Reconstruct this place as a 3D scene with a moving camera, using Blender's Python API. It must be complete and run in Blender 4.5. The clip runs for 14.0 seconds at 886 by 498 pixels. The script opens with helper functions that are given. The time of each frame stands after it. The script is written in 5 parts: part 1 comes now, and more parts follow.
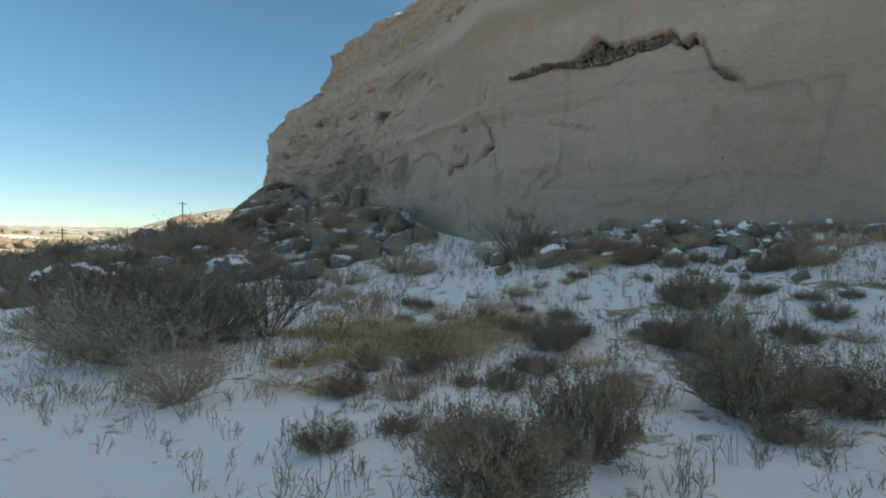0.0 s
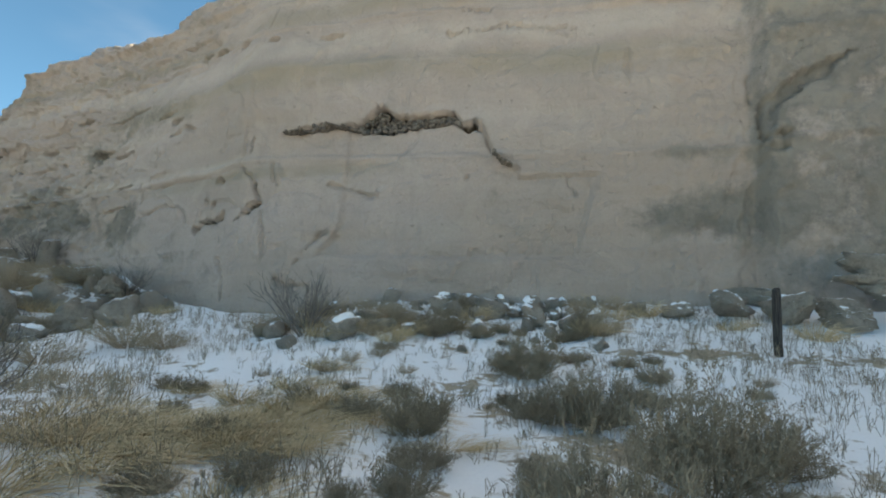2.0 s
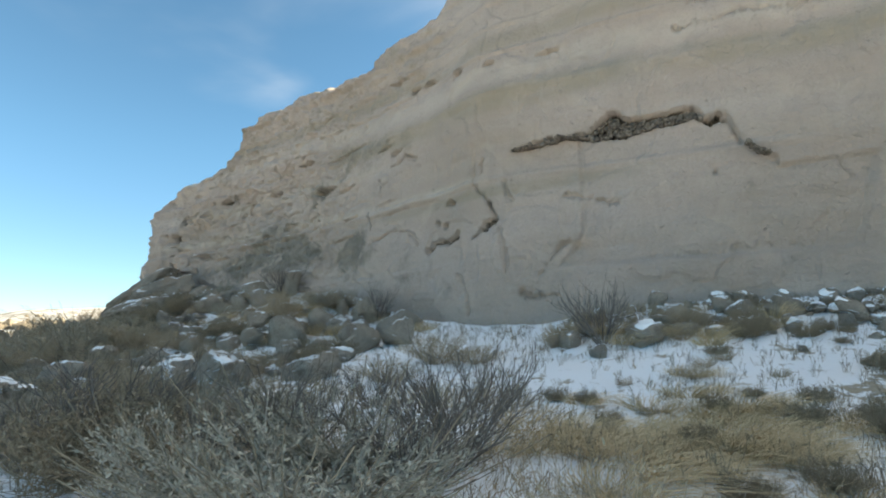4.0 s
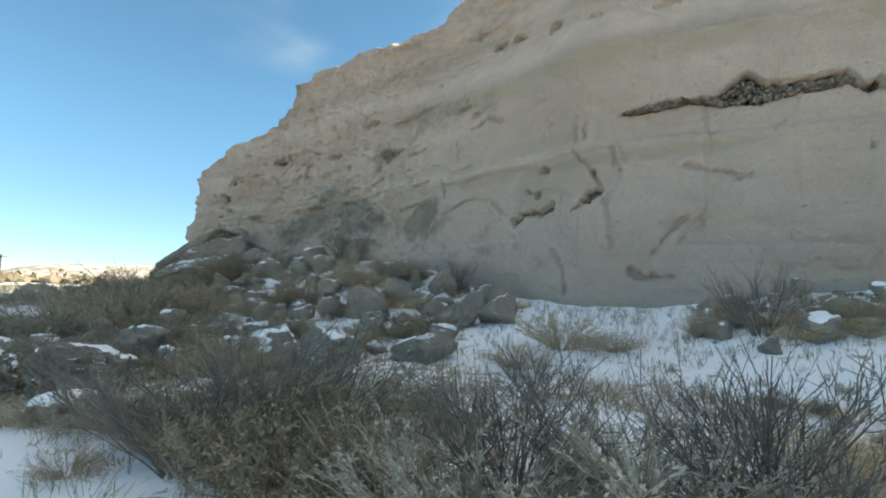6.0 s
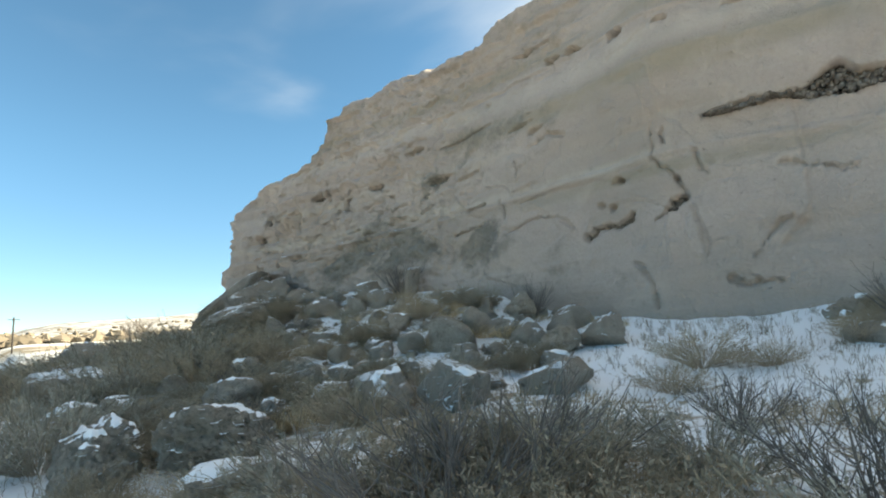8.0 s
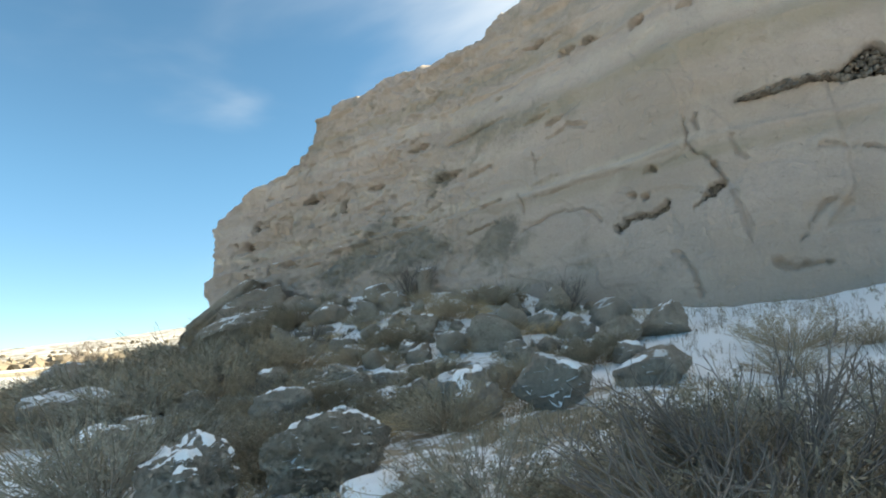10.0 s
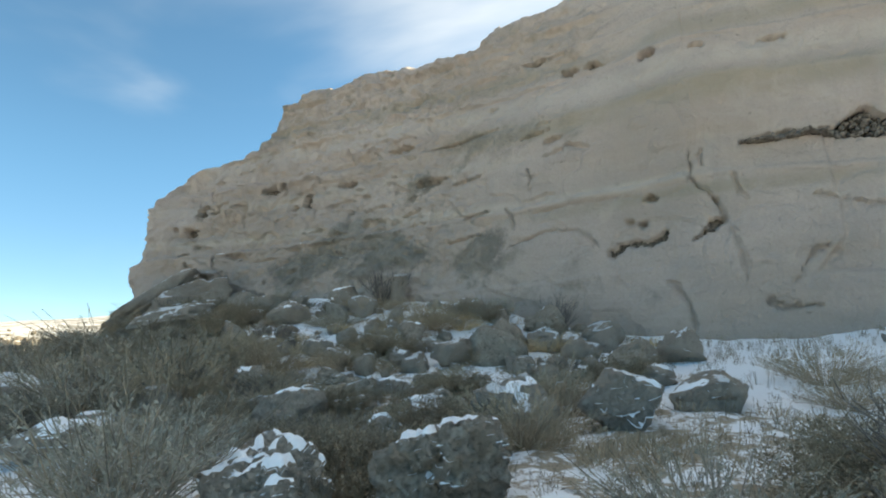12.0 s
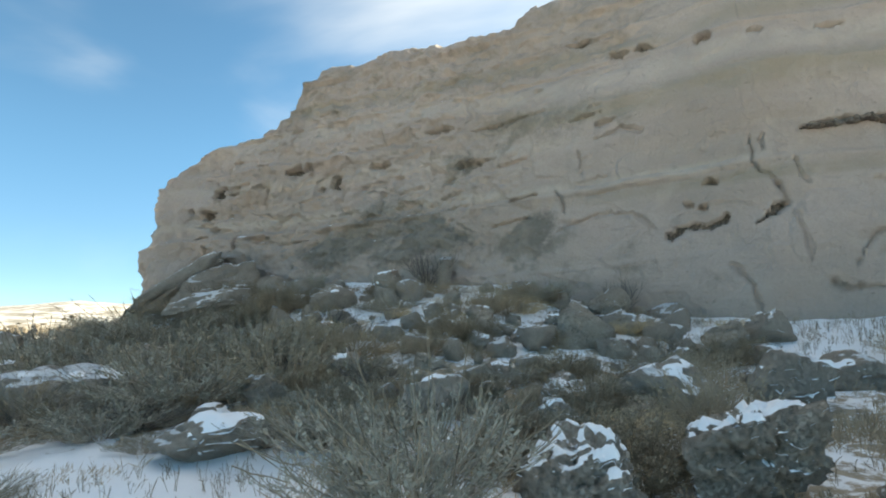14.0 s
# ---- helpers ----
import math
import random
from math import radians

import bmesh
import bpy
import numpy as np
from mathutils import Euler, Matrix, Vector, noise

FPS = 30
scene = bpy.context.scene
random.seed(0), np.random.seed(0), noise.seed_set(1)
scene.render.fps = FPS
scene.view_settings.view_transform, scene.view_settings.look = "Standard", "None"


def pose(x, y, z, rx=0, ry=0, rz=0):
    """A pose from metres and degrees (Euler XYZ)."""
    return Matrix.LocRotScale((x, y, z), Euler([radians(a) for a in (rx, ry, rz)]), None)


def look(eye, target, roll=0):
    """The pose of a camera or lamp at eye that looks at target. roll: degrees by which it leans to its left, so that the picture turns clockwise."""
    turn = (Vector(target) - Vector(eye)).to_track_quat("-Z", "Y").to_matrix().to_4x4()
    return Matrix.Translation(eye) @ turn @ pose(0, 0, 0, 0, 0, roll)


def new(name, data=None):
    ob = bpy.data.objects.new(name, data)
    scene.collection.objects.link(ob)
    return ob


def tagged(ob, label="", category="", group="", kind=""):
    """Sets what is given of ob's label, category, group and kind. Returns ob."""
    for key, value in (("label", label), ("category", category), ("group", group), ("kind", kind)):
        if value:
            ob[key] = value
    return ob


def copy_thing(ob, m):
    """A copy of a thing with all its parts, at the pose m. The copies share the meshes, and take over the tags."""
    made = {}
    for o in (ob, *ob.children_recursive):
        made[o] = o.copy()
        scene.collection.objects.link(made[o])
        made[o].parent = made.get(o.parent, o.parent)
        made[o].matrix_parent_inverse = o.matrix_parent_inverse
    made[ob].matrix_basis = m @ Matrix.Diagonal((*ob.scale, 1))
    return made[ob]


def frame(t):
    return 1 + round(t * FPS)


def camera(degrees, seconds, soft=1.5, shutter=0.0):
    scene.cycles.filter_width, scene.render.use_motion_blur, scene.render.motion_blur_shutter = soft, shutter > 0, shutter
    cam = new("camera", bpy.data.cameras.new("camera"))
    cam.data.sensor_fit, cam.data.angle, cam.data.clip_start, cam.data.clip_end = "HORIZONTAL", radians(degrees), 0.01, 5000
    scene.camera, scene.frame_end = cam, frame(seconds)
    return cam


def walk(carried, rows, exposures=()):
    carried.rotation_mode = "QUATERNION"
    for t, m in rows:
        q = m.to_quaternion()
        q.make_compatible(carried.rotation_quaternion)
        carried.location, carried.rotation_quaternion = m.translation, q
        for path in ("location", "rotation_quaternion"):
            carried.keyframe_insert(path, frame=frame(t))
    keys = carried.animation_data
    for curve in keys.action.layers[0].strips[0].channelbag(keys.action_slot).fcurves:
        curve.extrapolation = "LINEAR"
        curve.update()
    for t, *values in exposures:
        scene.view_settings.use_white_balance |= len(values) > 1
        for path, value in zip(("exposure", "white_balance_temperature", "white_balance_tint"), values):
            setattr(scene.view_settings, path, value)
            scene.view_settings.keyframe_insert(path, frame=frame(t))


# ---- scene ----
cam = camera(78.6, 14.0, soft=1.9)
PATH = [
    (0, (0.028, -0.252, 1.632), (0.071, 1.747, 1.578), 0.8),
    (0.5, (-0.218, 0.405, 1.470), (0.131, 2.373, 1.414), 2.1),
    (1, (-0.332, 1.019, 1.317), (0.402, 2.879, 1.356), 1.8),
    (1.5, (-0.599, 1.377, 1.295), (0.241, 3.183, 1.468), 1.2),
    (2, (-0.923, 1.615, 1.237), (0.071, 3.326, 1.528), 2.3),
    (2.5, (-1.669, 1.669, 1.330), (-0.761, 3.409, 1.712), -0.6),
    (3, (-2.222, 2.259, 1.299), (-1.405, 4.040, 1.698), -0.1),
    (3.5, (-2.958, 2.543, 1.280), (-2.211, 4.363, 1.635), -0.5),
    (4, (-4.008, 2.540, 1.349), (-3.410, 4.426, 1.642), -1.2),
    (4.2, (-4.293, 2.648, 1.353), (-3.704, 4.553, 1.505), 2.9),
    (6.3, (-5.790, 4.527, 1.474), (-5.242, 6.440, 1.669), 1.3),
    (6.5, (-5.942, 4.611, 1.474), (-5.299, 6.495, 1.671), 2.2),
    (7, (-6.375, 4.987, 1.477), (-5.864, 6.898, 1.769), -0.9),
    (7.5, (-6.851, 5.236, 1.514), (-6.346, 7.157, 1.753), 0.7),
    (8, (-7.220, 5.591, 1.500), (-6.684, 7.495, 1.794), -3.2),
    (8.2, (-7.433, 5.656, 1.449), (-6.908, 7.561, 1.760), -4.5),
    (10.3, (-9.141, 7.106, 1.418), (-8.405, 8.939, 1.731), -4.7),
    (10.5, (-9.324, 7.247, 1.394), (-8.574, 9.073, 1.713), -2.8),
    (11, (-9.567, 7.759, 1.352), (-8.713, 9.533, 1.701), -5.4),
    (11.5, (-10.159, 8.042, 1.372), (-9.331, 9.823, 1.749), -3.7),
    (12, (-10.497, 8.570, 1.333), (-9.508, 10.270, 1.698), -1.1),
    (12.5, (-11.166, 8.895, 1.385), (-10.239, 10.638, 1.706), -3.8),
    (13, (-11.708, 9.312, 1.374), (-10.708, 11.024, 1.641), -1.7),
    (13.5, (-12.186, 9.746, 1.482), (-11.183, 11.449, 1.790), -4.1),
    (14, (-12.614, 10.229, 1.413), (-11.495, 11.859, 1.716), -1.8),
]
EXPOSURES = [(0.0, 1.2, 7600, 4), (0.5, 1.5, 7800, 4), (1.0, 1.86, 7950, 5), (1.5, 1.92, 7900, 5), (2.5, 1.94, 7800, 5), (3.5, 2.0, 7750, 5), (6.5, 1.95, 7700, 4), (14.0, 1.95, 7600, 4)]
walk(cam, [(t, look(eye, target, roll)) for t, eye, target, roll in PATH], EXPOSURES)

# ---- world, sun, exposure ----
SUN_AZ, SUN_EL = 92.0, 27.0          # the sun stands behind the cliff
world = bpy.data.worlds.new("sky_world")
scene.world = world
world.use_nodes = True
wn, wl = world.node_tree.nodes, world.node_tree.links
wn.clear()
w_out = wn.new("ShaderNodeOutputWorld")
w_bg = wn.new("ShaderNodeBackground")
w_sky = wn.new("ShaderNodeTexSky")
w_sky.sky_type, w_sky.sun_disc = "NISHITA", False
w_sky.sun_elevation, w_sky.sun_rotation = radians(SUN_EL), radians(SUN_AZ)
w_sky.air_density, w_sky.dust_density, w_sky.ozone_density = 0.72, 0.03, 2.0
w_sky.altitude = 1300
# thin high cloud, plus an unseen overhead bank added to brighten the ground
w_tc = wn.new("ShaderNodeTexCoord")
w_map = wn.new("ShaderNodeMapping")
w_map.inputs["Scale"].default_value = (1.2, 1.5, 3.0)
w_map.inputs["Rotation"].default_value = (0.25, 0.35, 0.9)
w_noise = wn.new("ShaderNodeTexNoise")
w_noise.inputs["Scale"].default_value, w_noise.inputs["Detail"].default_value = 1.3, 6.0
w_noise.inputs["Roughness"].default_value, w_noise.inputs["Distortion"].default_value = 0.46, 0.5
w_dot = wn.new("ShaderNodeVectorMath")
w_dot.operation = "DOT_PRODUCT"
w_dot.inputs[1].default_value = Vector((0.30, 0.16, 0.94)).normalized()
w_overhead_fill = wn.new("ShaderNodeMapRange")
w_overhead_fill.interpolation_type = "SMOOTHSTEP"
w_overhead_fill.inputs["From Min"].default_value, w_overhead_fill.inputs["From Max"].default_value = 0.42, 0.95
w_overhead_fill.inputs["To Min"].default_value, w_overhead_fill.inputs["To Max"].default_value = -0.18, 0.30
w_sum = wn.new("ShaderNodeMath")
w_ramp = wn.new("ShaderNodeMapRange")
w_ramp.interpolation_type = "SMOOTHSTEP"
w_ramp.inputs["From Min"].default_value, w_ramp.inputs["From Max"].default_value = 0.40, 0.98
w_ramp.inputs["To Max"].default_value = 0.74
w_mix = wn.new("ShaderNodeMixRGB")
w_mix.inputs["Color2"].default_value = (5.7, 5.7, 5.9, 1)
wl.new(w_tc.outputs["Generated"], w_map.inputs["Vector"])
wl.new(w_map.outputs[0], w_noise.inputs["Vector"])
wl.new(w_tc.outputs["Generated"], w_dot.inputs[0])
wl.new(w_dot.outputs["Value"], w_overhead_fill.inputs["Value"])
wl.new(w_noise.outputs["Fac"], w_sum.inputs[0])
wl.new(w_overhead_fill.outputs[0], w_sum.inputs[1])
wl.new(w_sum.outputs[0], w_ramp.inputs["Value"])
wl.new(w_ramp.outputs[0], w_mix.inputs["Fac"])
# the clear air is a cold cyan blue, dulled by haze low down
w_up = wn.new("ShaderNodeSeparateXYZ")
w_low = wn.new("ShaderNodeMapRange")
w_low.interpolation_type = "SMOOTHSTEP"
w_low.inputs["From Min"].default_value, w_low.inputs["From Max"].default_value = -0.02, 0.34
w_tint = wn.new("ShaderNodeMixRGB")
w_tint.inputs["Color1"].default_value, w_tint.inputs["Color2"].default_value = (0.64, 0.72, 0.74, 1), (0.70, 1.02, 1.03, 1)
w_air = wn.new("ShaderNodeMixRGB")
w_air.blend_type = "MULTIPLY"
w_air.inputs["Fac"].default_value = 1.0
wl.new(w_tc.outputs["Generated"], w_up.inputs[0])
wl.new(w_up.outputs["Z"], w_low.inputs["Value"])
wl.new(w_low.outputs[0], w_tint.inputs["Fac"])
wl.new(w_sky.outputs[0], w_air.inputs["Color1"])
wl.new(w_tint.outputs[0], w_air.inputs["Color2"])
wl.new(w_air.outputs[0], w_mix.inputs["Color1"])
wl.new(w_mix.outputs[0], w_bg.inputs["Color"])
w_bg.inputs["Strength"].default_value = 0.078
wl.new(w_bg.outputs[0], w_out.inputs["Surface"])

sun_data = bpy.data.lights.new("sun", "SUN")
sun_data.energy, sun_data.angle, sun_data.color = 5.0, radians(0.55), (1.0, 0.93, 0.82)
sun = new("sun", sun_data)
to_sun = Vector((math.sin(radians(SUN_AZ)) * math.cos(radians(SUN_EL)),
                 math.cos(radians(SUN_AZ)) * math.cos(radians(SUN_EL)), math.sin(radians(SUN_EL))))
sun.rotation_euler = to_sun.to_track_quat("Z", "Y").to_euler()
sun.location = (30, 30, 40)

# ---- numbers: noise on arrays ----


def lattice(i, j, k, seed):
    h = (i.astype(np.int64) * 374761393 + j.astype(np.int64) * 668265263 + k.astype(np.int64) * 2147483647 + seed * 974634541) & 0xFFFFFFFF
    h = ((h ^ (h >> 13)) * 1274126177) & 0xFFFFFFFF
    h = ((h ^ (h >> 16)) * 2246822519) & 0xFFFFFFFF
    return ((h ^ (h >> 15)) & 0xFFFFFF) / float(0xFFFFFF)


def vnoise(x, y, z=0.0, seed=0):
    """Smooth value noise, -1 to 1."""
    x, y, z = np.broadcast_arrays(np.asarray(x, float), np.asarray(y, float), np.asarray(z, float))
    i, j, k = np.floor(x), np.floor(y), np.floor(z)
    u, v, w = x - i, y - j, z - k
    u, v, w = (a * a * a * (a * (a * 6 - 15) + 10) for a in (u, v, w))
    out = 0.0
    for a in (0, 1):
        for b in (0, 1):
            for c in (0, 1):
                out = out + lattice(i + a, j + b, k + c, seed) * (u if a else 1 - u) * (v if b else 1 - v) * (w if c else 1 - w)
    return out * 2 - 1


def fbm(x, y, z=0.0, octaves=4, seed=0, gain=0.5):
    total, amp, norm, f = 0.0, 1.0, 0.0, 1.0
    for o in range(octaves):
        total = total + amp * vnoise(np.asarray(x) * f + 17.3 * o, np.asarray(y) * f - 9.1 * o, np.asarray(z) * f + 4.7 * o, seed + o)
        norm += amp
        amp *= gain
        f *= 2.03
    return total / norm


def smooth(a, b, x):
    t = np.clip((np.asarray(x, float) - a) / (b - a), 0, 1)
    return t * t * (3 - 2 * t)


# ---- meshes ----


def mesh_of(name, verts, faces, material=None, shade=True, attrs=None):
    """A mesh from arrays of vertices and of faces (all of one length)."""
    verts, faces = np.asarray(verts, np.float32), np.asarray(faces, np.int32)
    me = bpy.data.meshes.new(name)
    n, k = faces.shape
    me.vertices.add(len(verts))
    me.vertices.foreach_set("co", verts.ravel())
    me.loops.add(n * k)
    me.loops.foreach_set("vertex_index", faces.ravel())
    me.polygons.add(n)
    me.polygons.foreach_set("loop_start", np.arange(0, n * k, k, dtype=np.int32))
    me.polygons.foreach_set("use_smooth", np.full(n, shade))
    for key, values in (attrs or {}).items():
        at = me.attributes.new(key, "FLOAT", "POINT")
        at.data.foreach_set("value", np.asarray(values, np.float32).ravel())
    me.update(calc_edges=True)
    me.validate()
    if material:
        me.materials.append(material)
    return me


def grid_faces(rows, cols, flip=False):
    a = (np.arange(rows - 1)[:, None] * cols + np.arange(cols - 1)[None, :]).ravel()
    f = np.stack([a, a + 1, a + cols + 1, a + cols], 1)
    return f[:, ::-1] if flip else f


def part(name, me, parent=None, label=""):
    ob = new(name, me)
    if parent is not None:
        ob.parent = parent
    if label:
        ob["label"] = label
    return ob


# ---- materials ----


class Mat:
    """A small helper to write node materials in few lines."""

    def __init__(self, name, rough=0.9):
        self.m = bpy.data.materials.new(name)
        self.m.use_nodes = True
        self.n, self.l = self.m.node_tree.nodes, self.m.node_tree.links
        self.b = self.n["Principled BSDF"]
        self.b.inputs["Roughness"].default_value = rough
        self.b.inputs["Specular IOR Level"].default_value = 0.25
        self.geo = self.n.new("ShaderNodeNewGeometry")
        self.tc = self.n.new("ShaderNodeTexCoord")

    def link(self, a, b):
        self.l.new(a, b)
        return self

    def noise(self, scale, detail=4.0, rough=0.55, vec=None, stretch=None, dist=0.0):
        t = self.n.new("ShaderNodeTexNoise")
        t.inputs["Scale"].default_value, t.inputs["Detail"].default_value = scale, detail
        t.inputs["Roughness"].default_value, t.inputs["Distortion"].default_value = rough, dist
        src = vec or self.geo.outputs["Position"]
        if stretch:
            mp = self.n.new("ShaderNodeMapping")
            mp.inputs["Scale"].default_value = stretch
            self.l.new(src, mp.inputs["Vector"])
            src = mp.outputs[0]
        self.l.new(src, t.inputs["Vector"])
        return t.outputs["Fac"]

    def ramp(self, src, lo, hi, a=0.0, b=1.0):
        r = self.n.new("ShaderNodeMapRange")
        r.interpolation_type = "SMOOTHSTEP"
        for key, v in (("From Min", lo), ("From Max", hi), ("To Min", a), ("To Max", b)):
            r.inputs[key].default_value = v
        self.l.new(src, r.inputs["Value"])
        return r.outputs[0]

    def math(self, op, a, b=0.0):
        m = self.n.new("ShaderNodeMath")
        m.operation = op
        for s, v in zip(m.inputs, (a, b)):
            if isinstance(v, (int, float)):
                s.default_value = v
            else:
                self.l.new(v, s)
        return m.outputs[0]

    def mix(self, fac, a, b, mode="MIX"):
        m = self.n.new("ShaderNodeMixRGB")
        m.blend_type = mode
        for s, v in zip(m.inputs, (fac, a, b)):
            if isinstance(v, (int, float)):
                s.default_value = v
            elif isinstance(v, tuple):
                s.default_value = (*v, 1)
            else:
                self.l.new(v, s)
        return m.outputs[0]

    def attr(self, name):
        a = self.n.new("ShaderNodeAttribute")
        a.attribute_name = name
        return a.outputs["Fac"]

    def up(self):
        s = self.n.new("ShaderNodeSeparateXYZ")
        self.l.new(self.geo.outputs["Normal"], s.inputs[0])
        return s.outputs["Z"]

    def rand(self):
        return self.n.new("ShaderNodeObjectInfo").outputs["Random"]

    def island(self):
        return self.geo.outputs["Random Per Island"]

    def done(self, color, bump=None, height=0.02, strength=0.6, rough=None):
        if isinstance(color, tuple):
            self.b.inputs["Base Color"].default_value = (*color, 1)
        else:
            self.l.new(color, self.b.inputs["Base Color"])
        if rough is not None:
            self.l.new(rough, self.b.inputs["Roughness"])
        if bump is not None:
            bp = self.n.new("ShaderNodeBump")
            bp.inputs["Strength"].default_value, bp.inputs["Distance"].default_value = strength, height
            self.l.new(bump, bp.inputs["Height"])
            self.l.new(bp.outputs[0], self.b.inputs["Normal"])
        return self.m


SNOW = (0.88, 0.88, 0.88)


def make_cliff_mat():
    m = Mat("sandstone_cliff", 0.95)
    big = m.noise(0.16, 4, 0.5, stretch=(1, 1, 2.6))
    band = m.noise(0.55, 4, 0.55, stretch=(0.12, 0.12, 1.6), dist=0.4)
    mid = m.noise(1.3, 6, 0.6)
    fine = m.noise(14, 5, 0.65)
    grit = m.noise(60, 3, 0.6)
    run = m.noise(1.1, 5, 0.6, stretch=(1.6, 1.6, 0.14))
    c = m.mix(m.ramp(big, 0.34, 0.66), (0.396, 0.318, 0.262), (0.460, 0.380, 0.330))
    c = m.mix(m.ramp(band, 0.42, 0.72, 0, 0.5), c, (0.470, 0.395, 0.330))
    c = m.mix(m.ramp(band, 0.26, 0.46, 0.45, 0), c, (0.375, 0.322, 0.282))
    c = m.mix(m.ramp(mid, 0.52, 0.75, 0, 0.35), c, (0.350, 0.285, 0.225))
    c = m.mix(m.ramp(run, 0.56, 0.78, 0, 0.35), c, (0.265, 0.228, 0.185))
    c = m.mix(m.ramp(fine, 0.35, 0.7, 0, 0.28), c, (0.32, 0.265, 0.21))
    c = m.mix(m.math("MULTIPLY", m.attr("olive"), m.ramp(m.noise(0.9, 5, 0.6, stretch=(0.5, 0.5, 1.2)), 0.3, 0.6, 0.25, 1.0)), c, (0.315, 0.268, 0.198))
    c = m.mix(m.math("MULTIPLY", m.attr("pale"), m.ramp(mid, 0.3, 0.65, 0.2, 0.9)), c, (0.52, 0.455, 0.385))
    lam = m.noise(1.0, 5, 0.6, stretch=(0.10, 0.10, 7.0), dist=0.3)
    c = m.mix(m.ramp(lam, 0.55, 0.74, 0, 0.06), c, (0.27, 0.225, 0.175))
    c = m.mix(m.ramp(lam, 0.30, 0.46, 0.06, 0), c, (0.52, 0.455, 0.385))
    blotch = m.noise(0.62, 6, 0.62, dist=0.8)
    c = m.mix(m.ramp(blotch, 0.50, 0.66, 0, 0.32), c, (0.345, 0.296, 0.258))
    c = m.mix(m.ramp(blotch, 0.32, 0.46, 0.28, 0), c, (0.505, 0.425, 0.355))
    chips = m.noise(5.5, 5, 0.7, stretch=(1, 1, 1.8))
    c = m.mix(m.ramp(chips, 0.67, 0.74, 0, 0.4), c, (0.185, 0.155, 0.12))
    grey = m.mix(m.ramp(mid, 0.38, 0.62), (0.135, 0.128, 0.105), (0.235, 0.212, 0.172))
    edge = m.math("ADD", m.attr("stain"), m.math("ADD", m.math("MULTIPLY", m.math("SUBTRACT", mid, 0.5), 1.5), m.math("MULTIPLY", m.math("SUBTRACT", m.noise(5, 5, 0.65), 0.5), 0.8)))
    c = m.mix(m.ramp(edge, 0.30, 0.90, 0, 0.78), c, grey)
    # dark mud brown along the long crack; deeper cracks and hollows take the same tone
    c = m.mix(m.ramp(m.attr("dark_recess"), 0.45, 0.9), c, m.mix(m.ramp(m.noise(16, 4, 0.6), 0.4, 0.62), (0.07, 0.055, 0.042), (0.20, 0.165, 0.13)))
    up = m.math("ADD", m.up(), m.math("MULTIPLY", m.math("SUBTRACT", m.noise(2.2, 5), 0.5), 0.8))
    c = m.mix(m.ramp(up, 0.93, 1.02), c, SNOW)
    h = m.math("ADD", m.math("MULTIPLY", mid, 1.6), m.math("ADD", m.math("MULTIPLY", fine, 0.5), m.math("MULTIPLY", grit, 0.12)))
    h = m.math("SUBTRACT", m.math("ADD", h, m.math("MULTIPLY", lam, 0.1)), m.ramp(chips, 0.64, 0.74, 0, 0.6))
    return m.done(c, h, 0.09, 0.95)


def make_ground_mat():
    m = Mat("snowy_ground", 0.85)
    big = m.noise(0.45, 4)
    mid = m.noise(2.1, 6, 0.62, dist=0.5)
    small = m.noise(9.0, 5, 0.65)
    fine = m.noise(55, 4, 0.6)
    soil = m.mix(m.ramp(small, 0.35, 0.65), (0.255, 0.210, 0.155), (0.390, 0.325, 0.240))
    soil = m.mix(m.ramp(fine, 0.45, 0.7, 0, 0.6), soil, (0.390, 0.320, 0.220))
    snow = m.mix(m.ramp(fine, 0.4, 0.7, 0, 0.25), SNOW, (0.72, 0.73, 0.75))
    cover = m.math("ADD", m.attr("bare"), m.math("ADD", m.math("MULTIPLY", m.math("SUBTRACT", mid, 0.5), 1.35),
                   m.math("MULTIPLY", m.math("SUBTRACT", small, 0.5), 0.75)))
    cover = m.math("ADD", cover, m.math("MULTIPLY", m.math("SUBTRACT", big, 0.5), 0.5))
    near = m.mix(m.ramp(cover, 0.44, 0.60), snow, soil)
    fmix = m.noise(0.03, 5, 0.6)
    grass = m.mix(m.ramp(m.noise(0.12, 5), 0.35, 0.65), (0.30, 0.245, 0.165), (0.37, 0.315, 0.23))
    far = m.mix(m.ramp(fmix, 0.47, 0.58, 0, 0.9), grass, (0.70, 0.70, 0.68))
    far = m.mix(m.attr("hill"), far, m.mix(m.ramp(m.noise(0.05, 6, 0.65), 0.42, 0.6), (0.20, 0.185, 0.155), (0.52, 0.51, 0.49)))
    c = m.mix(m.attr("far"), near, far)
    h = m.math("ADD", m.math("MULTIPLY", small, 1.0), m.math("MULTIPLY", fine, 0.25))
    return m.done(c, h, 0.035, 0.7)


